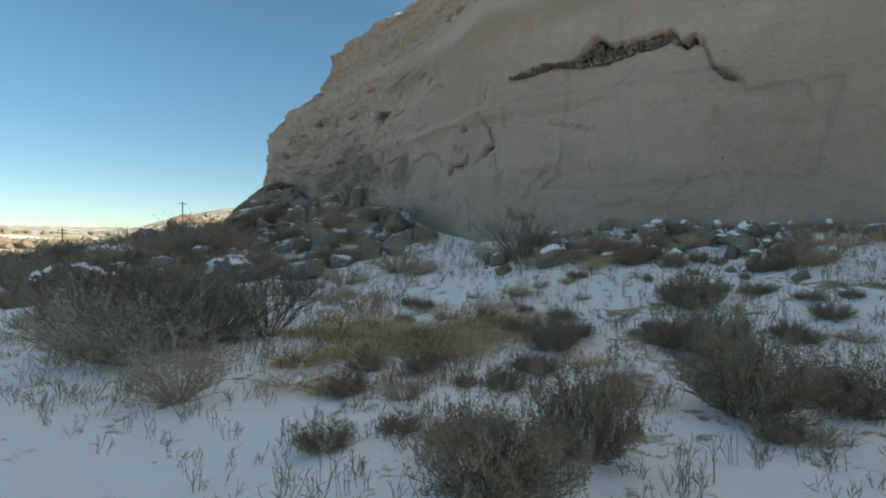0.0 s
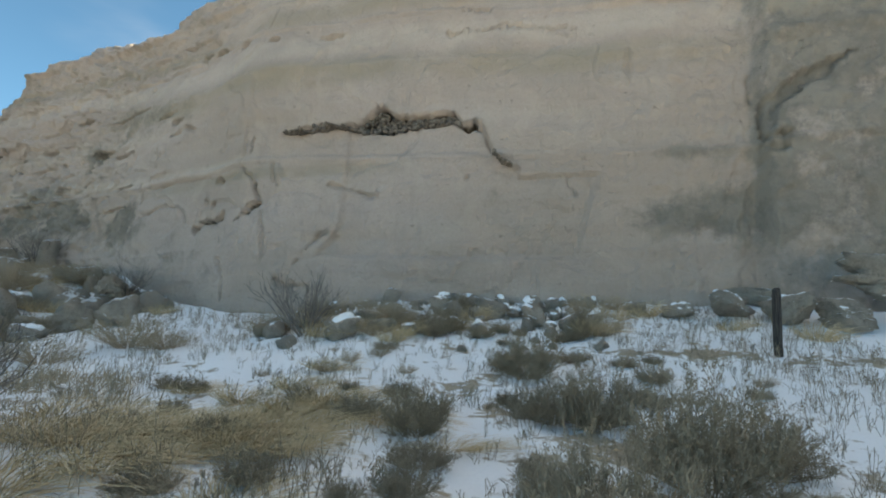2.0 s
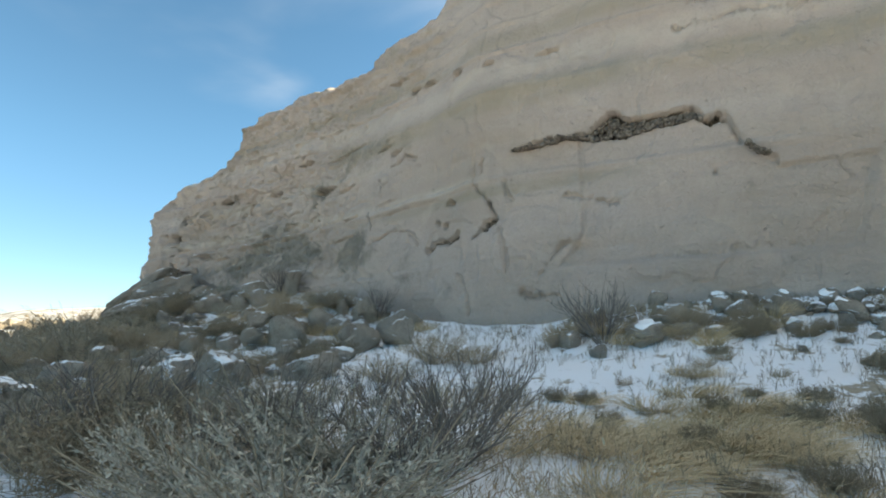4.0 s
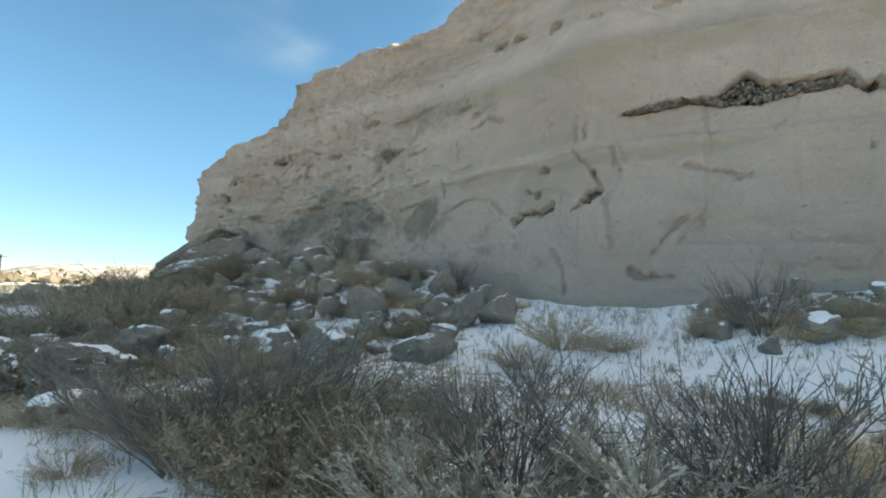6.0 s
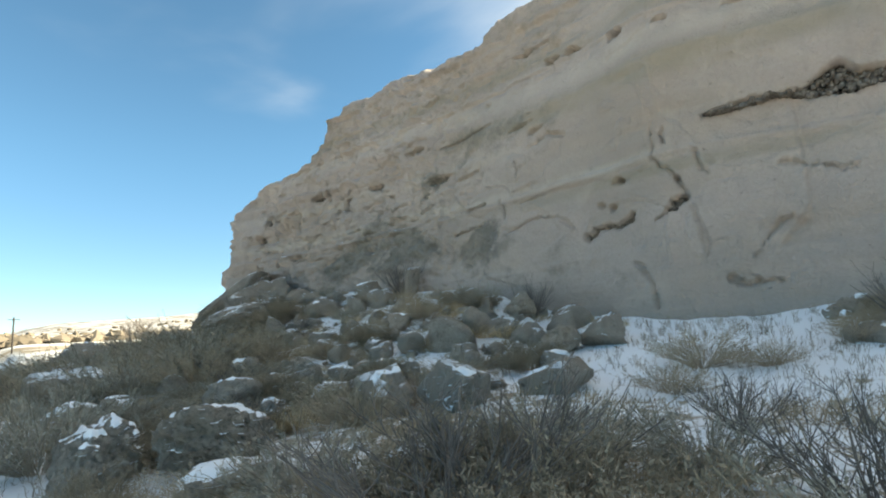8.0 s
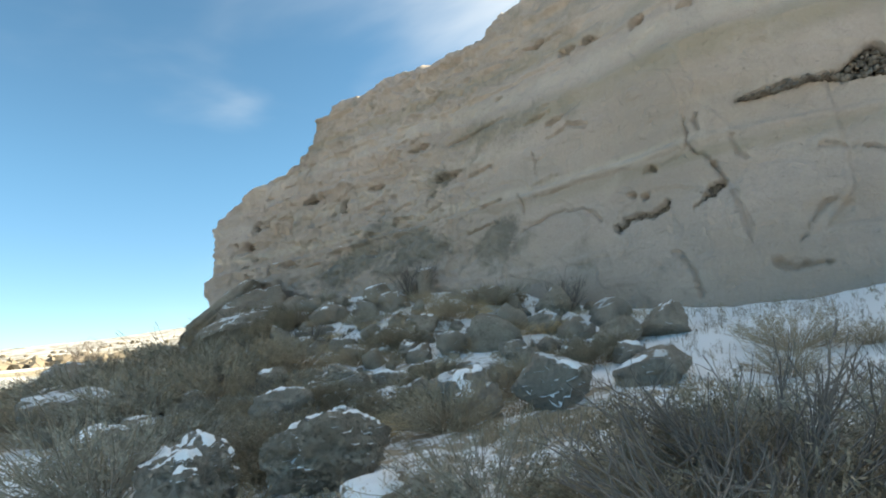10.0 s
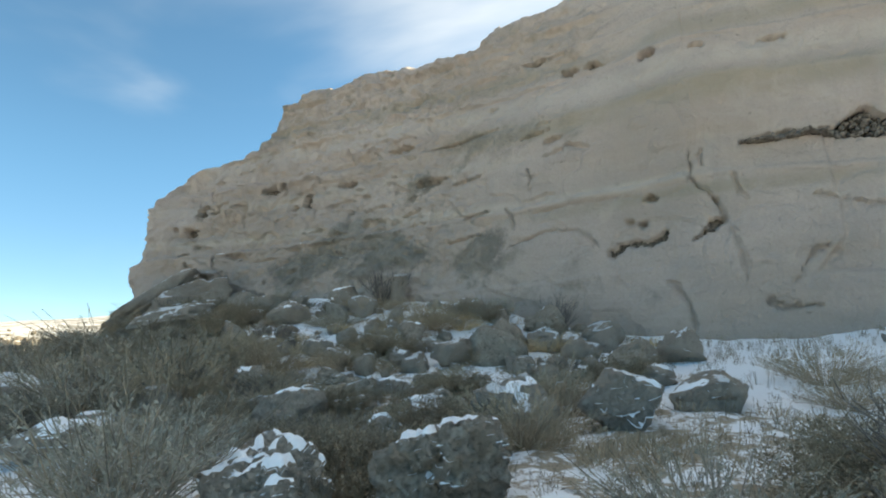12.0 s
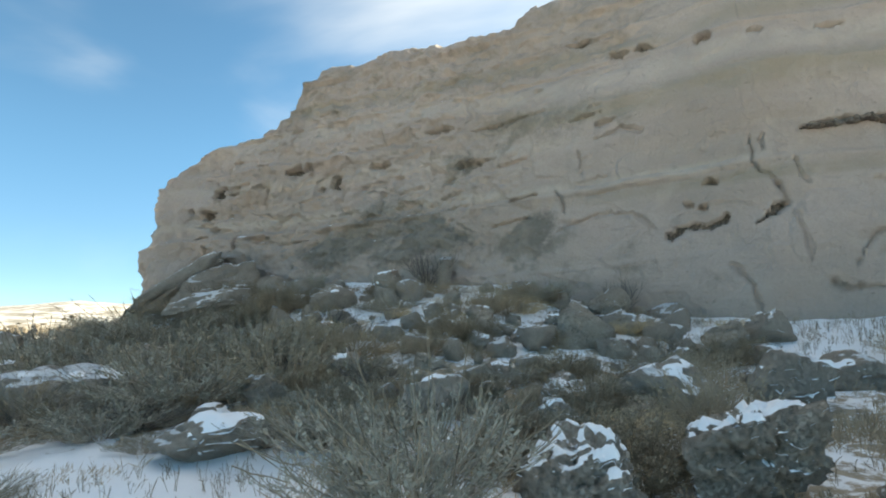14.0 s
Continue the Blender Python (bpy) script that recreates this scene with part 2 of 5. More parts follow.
def make_rock_mat(name, a, b, snow_lo, lichen=0.5):
    m = Mat(name, 0.93)
    pos = m.tc.outputs["Object"]
    big = m.noise(1.6, 4, 0.55, pos)
    mid = m.noise(6, 6, 0.65, pos)
    fine = m.noise(34, 5, 0.6, pos)
    c = m.mix(m.ramp(big, 0.35, 0.65), a, b)
    pits = m.noise(24, 7, 0.8, pos, dist=0.9)
    crust = m.noise(3.4, 7, 0.74, pos, dist=0.5)
    c = m.mix(m.ramp(crust, 0.40, 0.66, 0, lichen * 0.8), c, (0.290, 0.245, 0.195))
    c = m.mix(m.math("MULTIPLY", m.ramp(pits, 0.46, 0.66, 0, lichen), m.ramp(mid, 0.36, 0.66, 0.25, 1.0)), c, (0.178, 0.150, 0.118))
    c = m.mix(m.ramp(fine, 0.5, 0.72, 0, 0.45), c, (0.36, 0.34, 0.29))
    c = m.mix(m.ramp(m.rand(), 0, 1, 0, 0.35), c, (0.33, 0.30, 0.265))
    up = m.math("ADD", m.up(), m.math("MULTIPLY", m.math("SUBTRACT", m.noise(3.2, 5, 0.6), 0.5), 1.5))
    up = m.math("ADD", up, m.math("MULTIPLY", m.math("SUBTRACT", m.rand(), 0.5), 0.35))
    c = m.mix(m.ramp(up, snow_lo, snow_lo + 0.12), c, SNOW)
    h = m.math("ADD", m.math("SUBTRACT", mid, m.ramp(pits, 0.45, 0.68)), m.math("MULTIPLY", fine, 0.35))
    h = m.math("ADD", h, m.math("MULTIPLY", crust, 0.8))
    return m.done(c, h, 0.045, 0.8)


def make_plant_mat(name, dark, light, accent, rough=0.85):
    m = Mat(name, rough)
    c = m.mix(m.island(), dark, light)
    c = m.mix(m.ramp(m.noise(5.0, 3), 0.4, 0.7, 0, 0.6), c, accent)
    c = m.mix(m.ramp(m.rand(), 0, 1, 0, 0.45), c, (dark[0] * 0.7 + accent[0] * 0.3, dark[1] * 0.7 + accent[1] * 0.3, dark[2] * 0.7 + accent[2] * 0.3))
    return m.done(c)


M_CLIFF = make_cliff_mat()
M_GROUND = make_ground_mat()
M_ROCK = make_rock_mat("boulder_sandstone", (0.41, 0.34, 0.265), (0.51, 0.43, 0.345), 0.92, 0.6)
M_LICHEN = make_rock_mat("lichen_boulder", (0.385, 0.335, 0.27), (0.50, 0.44, 0.36), 0.95, 0.95)
M_SNOWCAP = Mat("snow_cap", 0.8)
M_SNOWCAP = M_SNOWCAP.done(SNOW, M_SNOWCAP.noise(14, 5, 0.6), 0.03, 0.5)
M_SAGE_STEM = make_plant_mat("sage_stems", (0.30, 0.26, 0.215), (0.52, 0.46, 0.385), (0.41, 0.36, 0.29))
M_SAGE_LEAF = make_plant_mat("sage_leaves", (0.33, 0.30, 0.235), (0.56, 0.515, 0.415), (0.44, 0.39, 0.30))
M_RABBIT = make_plant_mat("rabbitbrush_stems", (0.36, 0.28, 0.20), (0.57, 0.465, 0.345), (0.45, 0.355, 0.25))
M_RABBIT_TIP = make_plant_mat("rabbitbrush_tips", (0.38, 0.30, 0.205), (0.58, 0.475, 0.335), (0.36, 0.29, 0.195))
M_TWIG = make_plant_mat("bare_twigs", (0.14, 0.118, 0.102), (0.29, 0.25, 0.215), (0.20, 0.175, 0.15))
M_GRASS = make_plant_mat("dry_grass", (0.58, 0.44, 0.255), (0.76, 0.62, 0.41), (0.64, 0.49, 0.30))
M_FORB = make_plant_mat("dry_weeds", (0.19, 0.155, 0.11), (0.42, 0.345, 0.245), (0.28, 0.235, 0.165))
M_THATCH = make_plant_mat("dry_thatch", (0.32, 0.245, 0.165), (0.60, 0.475, 0.325), (0.43, 0.335, 0.225))
M_DENSE = make_plant_mat("tangled_brush", (0.21, 0.165, 0.115), (0.43, 0.345, 0.24), (0.30, 0.245, 0.165))
M_NEST = make_plant_mat("mud_nests", (0.09, 0.07, 0.055), (0.27, 0.225, 0.18), (0.15, 0.125, 0.10))
_m = Mat("weathered_post", 0.85)
M_POST = _m.done(_m.mix(_m.ramp(_m.noise(9, 5, stretch=(6, 6, 0.5)), 0.35, 0.65), (0.022, 0.020, 0.019), (0.075, 0.066, 0.058)),
                 _m.noise(22, 4, stretch=(5, 5, 0.4)), 0.01, 0.7)
M_FARTREE = make_plant_mat("far_brush", (0.15, 0.125, 0.09), (0.24, 0.20, 0.15), (0.20, 0.165, 0.12))

# ---- plan: the foot of the cliff, from right to left ----
FOOT = np.array([(30, -8), (22, -1), (14, 4.5), (7, 11.3), (4.2, 13.5), (1.3, 16.5), (0.6, 18.5), (-1.5, 22), (-5.6, 28.2),
                 (-10.4, 32.9), (-10.3, 35.5), (-6, 41), (4, 50)], float)
_len = np.hypot(*np.diff(FOOT, axis=0).T)
FOOT_S = np.concatenate([[0], np.cumsum(_len)]) - _len[0]     # 0 at (22, -1)
S_FINE = np.arange(FOOT_S[0], FOOT_S[-1], 0.05)
_x, _y = np.interp(S_FINE, FOOT_S, FOOT[:, 0]), np.interp(S_FINE, FOOT_S, FOOT[:, 1])
_k = np.exp(-np.linspace(-2.5, 2.5, 41) ** 2)
_k /= _k.sum()
X_FINE = np.convolve(np.pad(_x, 20, mode="edge"), _k, "valid")
Y_FINE = np.convolve(np.pad(_y, 20, mode="edge"), _k, "valid")
_tx, _ty = np.gradient(X_FINE), np.gradient(Y_FINE)
_tl = np.hypot(_tx, _ty)
NX_FINE, NY_FINE = _ty / _tl, -_tx / _tl                       # into the rock


def foot_height(s):
    return np.interp(s, [0, 16, 18, 22.5, 24, 25.5, 27, 29, 30.5, 32, 34, 40, 46, 50],
                     [2.1, 2.1, 2.1, 2.0, 1.75, 1.55, 1.6, 1.7, 1.95, 2.3, 2.8, 3.3, 2.9, 1.2])


def wall_distance(x, y):
    """Place along the foot of the cliff, and the distance in front of it, for arrays."""
    x, y = np.asarray(x, float), np.asarray(y, float)
    best = np.full(x.shape, 1e9)
    at = np.zeros(x.shape)
    side = np.ones(x.shape)
    for i in range(len(FOOT) - 1):
        (ax, ay), (bx, by) = FOOT[i], FOOT[i + 1]
        ux, uy = (bx - ax) / _len[i], (by - ay) / _len[i]
        q = np.clip((x - ax) * ux + (y - ay) * uy, 0, _len[i])
        r = np.hypot(x - ax - ux * q, y - ay - uy * q)
        sg = np.sign((y - ay) * ux - (x - ax) * uy)
        m = r < best
        best, at, side = np.where(m, r, best), np.where(m, FOOT_S[i] + q, at), np.where(m, sg, side)
    return at, best * side


def far_land(x, y):
    """Height of the land far off, and how far off it is."""
    dx, dy = x + 5.0, y - 4.0
    r = np.hypot(dx, dy)
    az = np.degrees(np.arctan2(-dx, dy))
    low = np.interp(r, [0, 34, 60, 100, 280, 420, 700, 1500, 2500], [0, 0, -3.0, -6.5, -7.0, -4.0, 0.5, 8, 8])
    hill = np.interp(az, [-20, -5, 0, 5, 12, 20, 25, 27], [2.0, 3.5, 3.8, 3.4, 2.9, 2.3, 1.2, 0.8])
    high = np.interp(r, [0, 40, 130, 230, 300, 500], [0, 0.1, 1.3, 4.2, 6.0, 15]) * (r < 500) + (r >= 500) * (
        15 + (np.minimum(r, 900) - 500) / 400 * (900 * np.tan(np.radians(hill)) - 15))
    t = smooth(25.8, 24.5, az) * smooth(-60, -20, az)
    bumps = fbm(x * 0.006, y * 0.006, 0, 4, 31) * np.clip((r - 150) / 40, 0, 12) * 0.55
    return low * (1 - t) + high * t + bumps * np.clip((r - 300) / 300, 0, 1), r


def ground_height(x, y):
    x, y = np.asarray(x, float), np.asarray(y, float)
    s, d = wall_distance(x, y)
    d = np.maximum(d, 0)
    z = foot_height(s) * np.exp(-(d / 5.3) ** 1.3) - 0.15
    land, r = far_land(x, y)
    fade = 1 - smooth(30, 55, r)
    z = z * fade + land - 0.15 * (1 - fade)
    near = np.exp(-(np.maximum(r - 16, 0) / 14) ** 2)
    rough = 0.10 * fbm(x * 0.55, y * 0.55, 0, 3, 5) + 0.045 * fbm(x * 1.7, y * 1.7, 0, 3, 9) + 0.018 * fbm(x * 5, y * 5, 0, 2, 13)
    return z + rough * near


def land_at(x, y):
    return float(ground_height(np.array([x]), np.array([y]))[0])


# ---- ground: one sheet to the horizon ----


def spread(lo, hi, step, reach, n):
    mid = np.arange(lo, hi + step / 2, step)
    grow = np.geomspace(step * 1.3, reach, n)
    return np.concatenate([(lo - np.cumsum(grow))[::-1], mid, hi + np.cumsum(grow)])


def bareness(x, y):
    """How much soil and litter shows through the snow, 0 to 1."""
    s, d = wall_distance(x, y)
    talus = smooth(26.5, 31, s) * smooth(12.5, 6.0, d)
    b = 0.31 + 0.13 * talus
    b = b + 0.05 * np.exp(-(((x - 0.0) / 1.9) ** 2 + ((y - 7.4) / 1.0) ** 2))        # dry grass swath
    b = b + 0.30 * np.exp(-((d - 3.6) / 0.35) ** 2) * smooth(21, 17, s)              # trodden strip below the bench
    b = b + 0.15 * np.exp(-(((x - 2.5) / 2.2) ** 2 + ((y - 4.8) / 1.6) ** 2))
    b = b - 0.35 * np.exp(-((d - 2.2) / 1.3) ** 2) * smooth(22.5, 25, s) * smooth(33, 29.5, s)
    b = b - 0.22 * smooth(10.5, 12.5, d) * smooth(24, 19, d) * smooth(22, 28, s)     # snowy track
    b = b + 0.20 * smooth(5.0, 7.0, d) * smooth(11.8, 10.0, d) * smooth(22, 26, s)   # litter under the brush
    b = b - 0.22 * smooth(0.05, 0.4, fbm(x * 0.33, y * 0.33, 0, 2, 151)) * talus     # drifts among the stones
    b = b - 0.40 * np.exp(-(((x + 12.2) / 2.0) ** 2 + ((y - 15.4) / 1.6) ** 2))       # drift round the low boulder
    b = b - 0.25 * smooth(4.9, 3.2, (y - 0.2 + 0.79 * x) / 1.27) * smooth(-5.5, -8.0, x)  # clean snow beside the track
    b = b - 0.30 * np.exp(-((s - 36.2) / 1.6) ** 2) * smooth(3.2, 1.4, d)
    return b


def build_ground():
    gx, gy = spread(-22, 14, 0.13, 210, 64), spread(-4, 35, 0.13, 210, 64)
    X, Y = np.meshgrid(gx, gy)
    Z = ground_height(X, Y)
    dist = np.hypot(X + 5, Y - 4)
    far = smooth(38, 62, dist)
    hill = smooth(430, 560, dist)
    me = mesh_of("ground", np.stack([X, Y, Z], -1).reshape(-1, 3), grid_faces(len(gy), len(gx)), M_GROUND,
                 attrs={"bare": bareness(X, Y), "far": far, "hill": hill})
    tagged(new("ground", me), "patchy snow over brown soil and dry litter, fields beyond", "ground", kind="structure")


build_ground()

# ---- the cliff ----


def rim_height(s):
    z = np.interp(s, [-12, 0, 12, 20, 25, 26.5, 28.7, 30.0, 30.4, 31.4, 33.3, 33.9, 38, 41.3, 41.9, 42.6, 44.9, 46.2, 47.4, 52, 60],
                  [13, 14, 16, 16, 15.0, 14.0, 13.95, 13.9, 13.2, 12.95, 12.85, 12.25, 12.45, 12.5, 11.6, 10.1, 8.95, 8.5, 7.4, 7, 7])
    return z + 0.16 * fbm(s * 1.1, 3.3, 0, 4, 71) + 0.10 * np.floor(2.2 * vnoise(s * 0.8, 8.8, 0, 73))


def line_depth(s, z, warp, pts, width):
    """1 on a crooked line through pts (place along the cliff, height), falling to 0 at its width."""
    ws, wz, wide = warp
    pad = 0.5
    near = ((s > min(p[0] for p in pts) - pad) & (s < max(p[0] for p in pts) + pad) & (z > min(p[1] for p in pts) - pad) & (z < max(p[1] for p in pts) + pad))
    out = np.zeros(s.shape)
    if near.any():
        a_s, a_z = (s + ws)[near], (z + wz)[near]
        best = np.full(a_s.shape, 9.0)
        for (a, b), (c, d) in zip(pts, pts[1:]):
            q = np.clip(((a_s - a) * (c - a) + (a_z - b) * (d - b)) / ((c - a) ** 2 + (d - b) ** 2), 0, 1)
            best = np.minimum(best, np.hypot(a_s - a - q * (c - a), a_z - b - q * (d - b)))
        out[near] = smooth(1.0, 0.75, best / (width * wide[near]))
    return out


def pit(s, z, ragged, a, b, ra, rb):
    return smooth(1.05, 0.8, np.hypot((s - a) / ra, (z - b) / rb) * 1.15 + ragged)


CRACK_TOP = ([19.75, 20.28, 20.45, 20.66, 21.15, 21.34, 22.24, 22.92, 23.24, 23.6, 23.85, 24.5, 25.0, 25.6, 26.1],
             [5.06, 5.40, 5.78, 6.33, 6.28, 6.57, 6.54, 6.55, 6.78, 6.68, 6.44, 6.36, 6.43, 6.34, 6.24])
CRACK_LOW = ([19.75, 20.1, 20.4, 20.63, 21.03, 21.29, 22.53, 22.96, 23.78, 24.0, 24.57, 24.89, 25.63, 26.1],
             [5.03, 5.16, 5.46, 6.10, 6.08, 6.29, 6.22, 6.08, 6.16, 6.22, 6.30, 6.22, 6.19, 6.20])


def crack_mask(s, z):
    jag = 0.07 * fbm(s * 5, z * 4, 0, 3, 51, 0.6)
    top = np.interp(s, *CRACK_TOP) + 0.03 * smooth(20.3, 20.8, s) + jag
    low = np.interp(s, *CRACK_LOW) + jag * 0.6
    top = np.where(s < 20.75, low + (top - low) * (0.35 + 0.2 * vnoise(s * 4, 1.1, 0, 55)), top)
    inside = smooth(19.7, 19.85, s) * smooth(26.15, 25.95, s)
    return smooth(0, 0.05, top - z) * smooth(0, 0.05, z - low) * inside


def recess(s, z):
    """How far the face lies back into the rock, in metres."""
    left = smooth(31.5, 35.5, s)
    right = smooth(18.6, 15.5, s)
    o = 0.035 * (z - 3) + 0.24 * np.maximum(z - 8.2, 0) * (0.12 + 0.88 * smooth(22.0, 26.0, s))
    o = o + 0.22 * fbm(s * 0.22, z * 0.35, 0, 3, 61)
    o = o + 0.075 * fbm(s * 0.8, z * 1.6, 0, 4, 63) + (0.03 + 0.10 * left) * np.abs(fbm(s * 2.2, z * 3.4, 0, 4, 64, 0.6))
    lam = z * 2.6 + 0.5 * fbm(s * 0.3, z * 0.2, 0, 3, 66)
    o = o + 0.007 * vnoise(lam, s * 0.12, 0, 68)
    flake = 3.2 * fbm(s * 0.24, z * 0.30, 5, 4, 62)
    step = np.floor(flake)
    o = o + (0.05 + 0.06 * left) * (step + smooth(0.0, 0.10, flake - step))
    # beds of rock, softer to the right and broken to the left
    bed = z + 0.25 * fbm(s * 0.18, 1.7, 0, 3, 65) + 0.012 * (s - 25)
    for level, amount, high in ((5.35, 0.13, 0.16), (7.9, 0.16, 0.30), (9.3, 0.22, 0.12), (10.4, 0.2, 0.15), (3.1, 0.05, 0.1), (11.5, 0.3, 0.2)):
        o = o - amount * (0.5 + 0.5 * left) * smooth(high, 0, np.abs(bed - level)) * (0.7 + 0.5 * vnoise(s * 0.6, level * 3, 0, 67))
        o = o + 0.5 * amount * (1 + left) * smooth(level, level + 0.1, bed) * 0.5
    o = o + left * (0.40 * fbm(s * 0.55, z * 0.85 - s * 0.12, 0, 5, 75, 0.58) + 0.26 * np.abs(fbm(s * 1.3, z * 1.5, 2, 4, 77)))
    upper = smooth(8.3, 9.6, z) * smooth(27, 31, s)
    o = o + upper * (0.30 * np.abs(fbm(s * 1.2, z * 2.4, 0, 4, 79)) + 0.10 * fbm(s * 3, z * 4, 0, 3, 81))
    o = o + right * (0.16 * fbm(s * 0.9, z * 1.0, 0, 5, 83, 0.55) + 0.10 * np.abs(fbm(s * 2.6, z * 2.6, 4, 4, 85)))
    o = o - 0.45 * smooth(14.75, 14.35, s + 0.15 * fbm(z * 0.9, 4.4, 0, 3, 86))        # the buttress stands proud
    # the scar where a slab has come away below the long crack
    scar = smooth(18.1, 18.3, s + 0.24 * (z - 3.9)) * smooth(24.25, 24.1, s + 0.75 * np.minimum(z - 3.7, 0) + 0.08 * fbm(z * 2, s, 0, 3, 87))
    scar = scar * smooth(2.86, 2.95, z + 0.05 * fbm(s, 2.2, 0, 3, 89)) * smooth(0.0, 0.05, np.interp(s, *CRACK_TOP, 4.9, 4.75) - z)
    o = o + 0.13 * scar
    o = o + 0.42 * crack_mask(s, z)
    return o


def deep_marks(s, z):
    """Cracks, broken edges and hollows: their depth, and a mask that colours the deeper ones dark."""
    o, dark_mask = np.zeros(s.shape), np.zeros(s.shape)
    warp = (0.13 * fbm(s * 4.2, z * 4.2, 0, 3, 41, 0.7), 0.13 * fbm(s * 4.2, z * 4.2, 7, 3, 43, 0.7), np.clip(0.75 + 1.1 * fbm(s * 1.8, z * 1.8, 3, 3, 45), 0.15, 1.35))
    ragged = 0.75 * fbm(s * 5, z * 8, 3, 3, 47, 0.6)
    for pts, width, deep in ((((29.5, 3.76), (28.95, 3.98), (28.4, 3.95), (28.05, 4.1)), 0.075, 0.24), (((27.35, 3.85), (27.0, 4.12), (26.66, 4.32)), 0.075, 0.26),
                             (((24.54, 3.57), (24.92, 3.22), (25.33, 2.74)), 0.05, 0.10),
                             (((27.4, 6.15), (27.26, 5.41), (26.95, 5.0), (26.72, 4.77), (26.6, 4.3)), 0.05, 0.12), (((27.0, 6.1), (26.95, 5.75)), 0.045, 0.10),
                             (((26.29, 5.45), (26.1, 4.83)), 0.04, 0.08), (((26.44, 4.05), (26.3, 3.4), (26.26, 2.85)), 0.04, 0.08)) + (
                             (((24.6, 4.75), (24.1, 4.62), (23.7, 4.5), (23.3, 4.4)), 0.06, 0.12), (((25.9, 2.3), (25.58, 2.13), (24.9, 2.1)), 0.06, 0.14),
                             (((22.6, 2.98), (21.2, 2.9), (20.0, 3.08), (19.2, 3.02)), 0.035, 0.06), (((18.75, 4.85), (18.45, 4.41)), 0.04, 0.06),
                             (((32.6, 4.2), (31.4, 4.6), (30.2, 4.5), (29.9, 4.1)), 0.06, 0.10), (((28.1, 2.9), (27.6, 2.3), (27.5, 1.7)), 0.06, 0.10),
                             (((21.6, 8.7), (20.0, 8.95), (18.4, 8.7)), 0.07, 0.10), (((31.2, 6.9), (30.4, 7.1), (29.9, 6.9)), 0.07, 0.12),
                             (((17.3, 7.9), (17.2, 7.1)), 0.04, 0.06), (((14.75, 7.0), (14.6, 6.2), (14.55, 5.0)), 0.05, 0.10), (((14.55, 5.5), (14.45, 6.2), (13.8, 6.75), (12.7, 7.4)), 0.14, 0.19)):
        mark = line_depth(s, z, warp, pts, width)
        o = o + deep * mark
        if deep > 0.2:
            dark_mask = np.maximum(dark_mask, mark)
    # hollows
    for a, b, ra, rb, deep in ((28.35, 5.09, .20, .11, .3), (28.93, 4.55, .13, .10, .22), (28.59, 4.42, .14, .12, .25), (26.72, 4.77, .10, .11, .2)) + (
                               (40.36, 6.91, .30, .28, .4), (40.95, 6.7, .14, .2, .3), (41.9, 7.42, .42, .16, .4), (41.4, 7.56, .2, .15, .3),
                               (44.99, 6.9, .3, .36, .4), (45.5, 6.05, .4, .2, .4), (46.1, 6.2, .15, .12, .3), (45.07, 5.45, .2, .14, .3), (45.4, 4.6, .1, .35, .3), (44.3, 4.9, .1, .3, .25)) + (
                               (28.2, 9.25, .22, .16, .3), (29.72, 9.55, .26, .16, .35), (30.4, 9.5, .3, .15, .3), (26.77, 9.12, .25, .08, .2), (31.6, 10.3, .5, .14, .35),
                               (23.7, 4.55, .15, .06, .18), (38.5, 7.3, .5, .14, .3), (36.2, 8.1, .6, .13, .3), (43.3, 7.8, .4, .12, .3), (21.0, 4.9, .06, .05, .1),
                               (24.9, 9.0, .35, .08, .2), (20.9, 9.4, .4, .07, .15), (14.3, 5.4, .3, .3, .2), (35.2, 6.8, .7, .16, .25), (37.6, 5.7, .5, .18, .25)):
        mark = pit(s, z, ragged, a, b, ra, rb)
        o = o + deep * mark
        dark_mask = np.maximum(dark_mask, mark * min(1.0, deep * 2.6))
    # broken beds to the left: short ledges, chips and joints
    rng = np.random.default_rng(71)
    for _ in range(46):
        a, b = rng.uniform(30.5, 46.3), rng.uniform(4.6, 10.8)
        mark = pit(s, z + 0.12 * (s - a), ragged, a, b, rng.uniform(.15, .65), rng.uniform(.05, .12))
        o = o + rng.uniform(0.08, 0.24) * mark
        dark_mask = np.maximum(dark_mask, 0.45 * mark)
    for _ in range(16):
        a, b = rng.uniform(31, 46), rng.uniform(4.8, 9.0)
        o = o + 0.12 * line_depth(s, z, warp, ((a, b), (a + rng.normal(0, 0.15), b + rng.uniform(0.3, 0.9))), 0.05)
    return o, dark_mask


def face_marks(s, z):
    """Olive beds and pale beds in the face."""
    lift = 0.22 * fbm(s * 0.16, 2.7, 0, 3, 97) + 0.006 * (s - 24)
    olive = 0.7 * np.exp(-((z - 7.85 - lift) / 0.38) ** 4) * smooth(12, 19, s) * smooth(37, 31, s)
    olive = olive + 0.7 * np.exp(-((z - 5.15 - lift) / 0.16) ** 4) * smooth(22, 24, s) * smooth(34, 28, s)
    olive = olive + 0.6 * np.exp(-((z - 9.9 - lift) / 0.3) ** 4) * smooth(14, 20, s)
    pale = 0.8 * np.exp(-((z - 5.55 - lift) / 0.16) ** 4) * smooth(25, 30, s) + 0.6 * np.exp(-((z - 8.75 - lift) / 0.32) ** 4) + 0.5 * np.exp(-((z - 6.9 - lift) / 0.25) ** 4) * smooth(30, 34, s)
    return np.clip(olive, 0, 1), np.clip(pale, 0, 1)


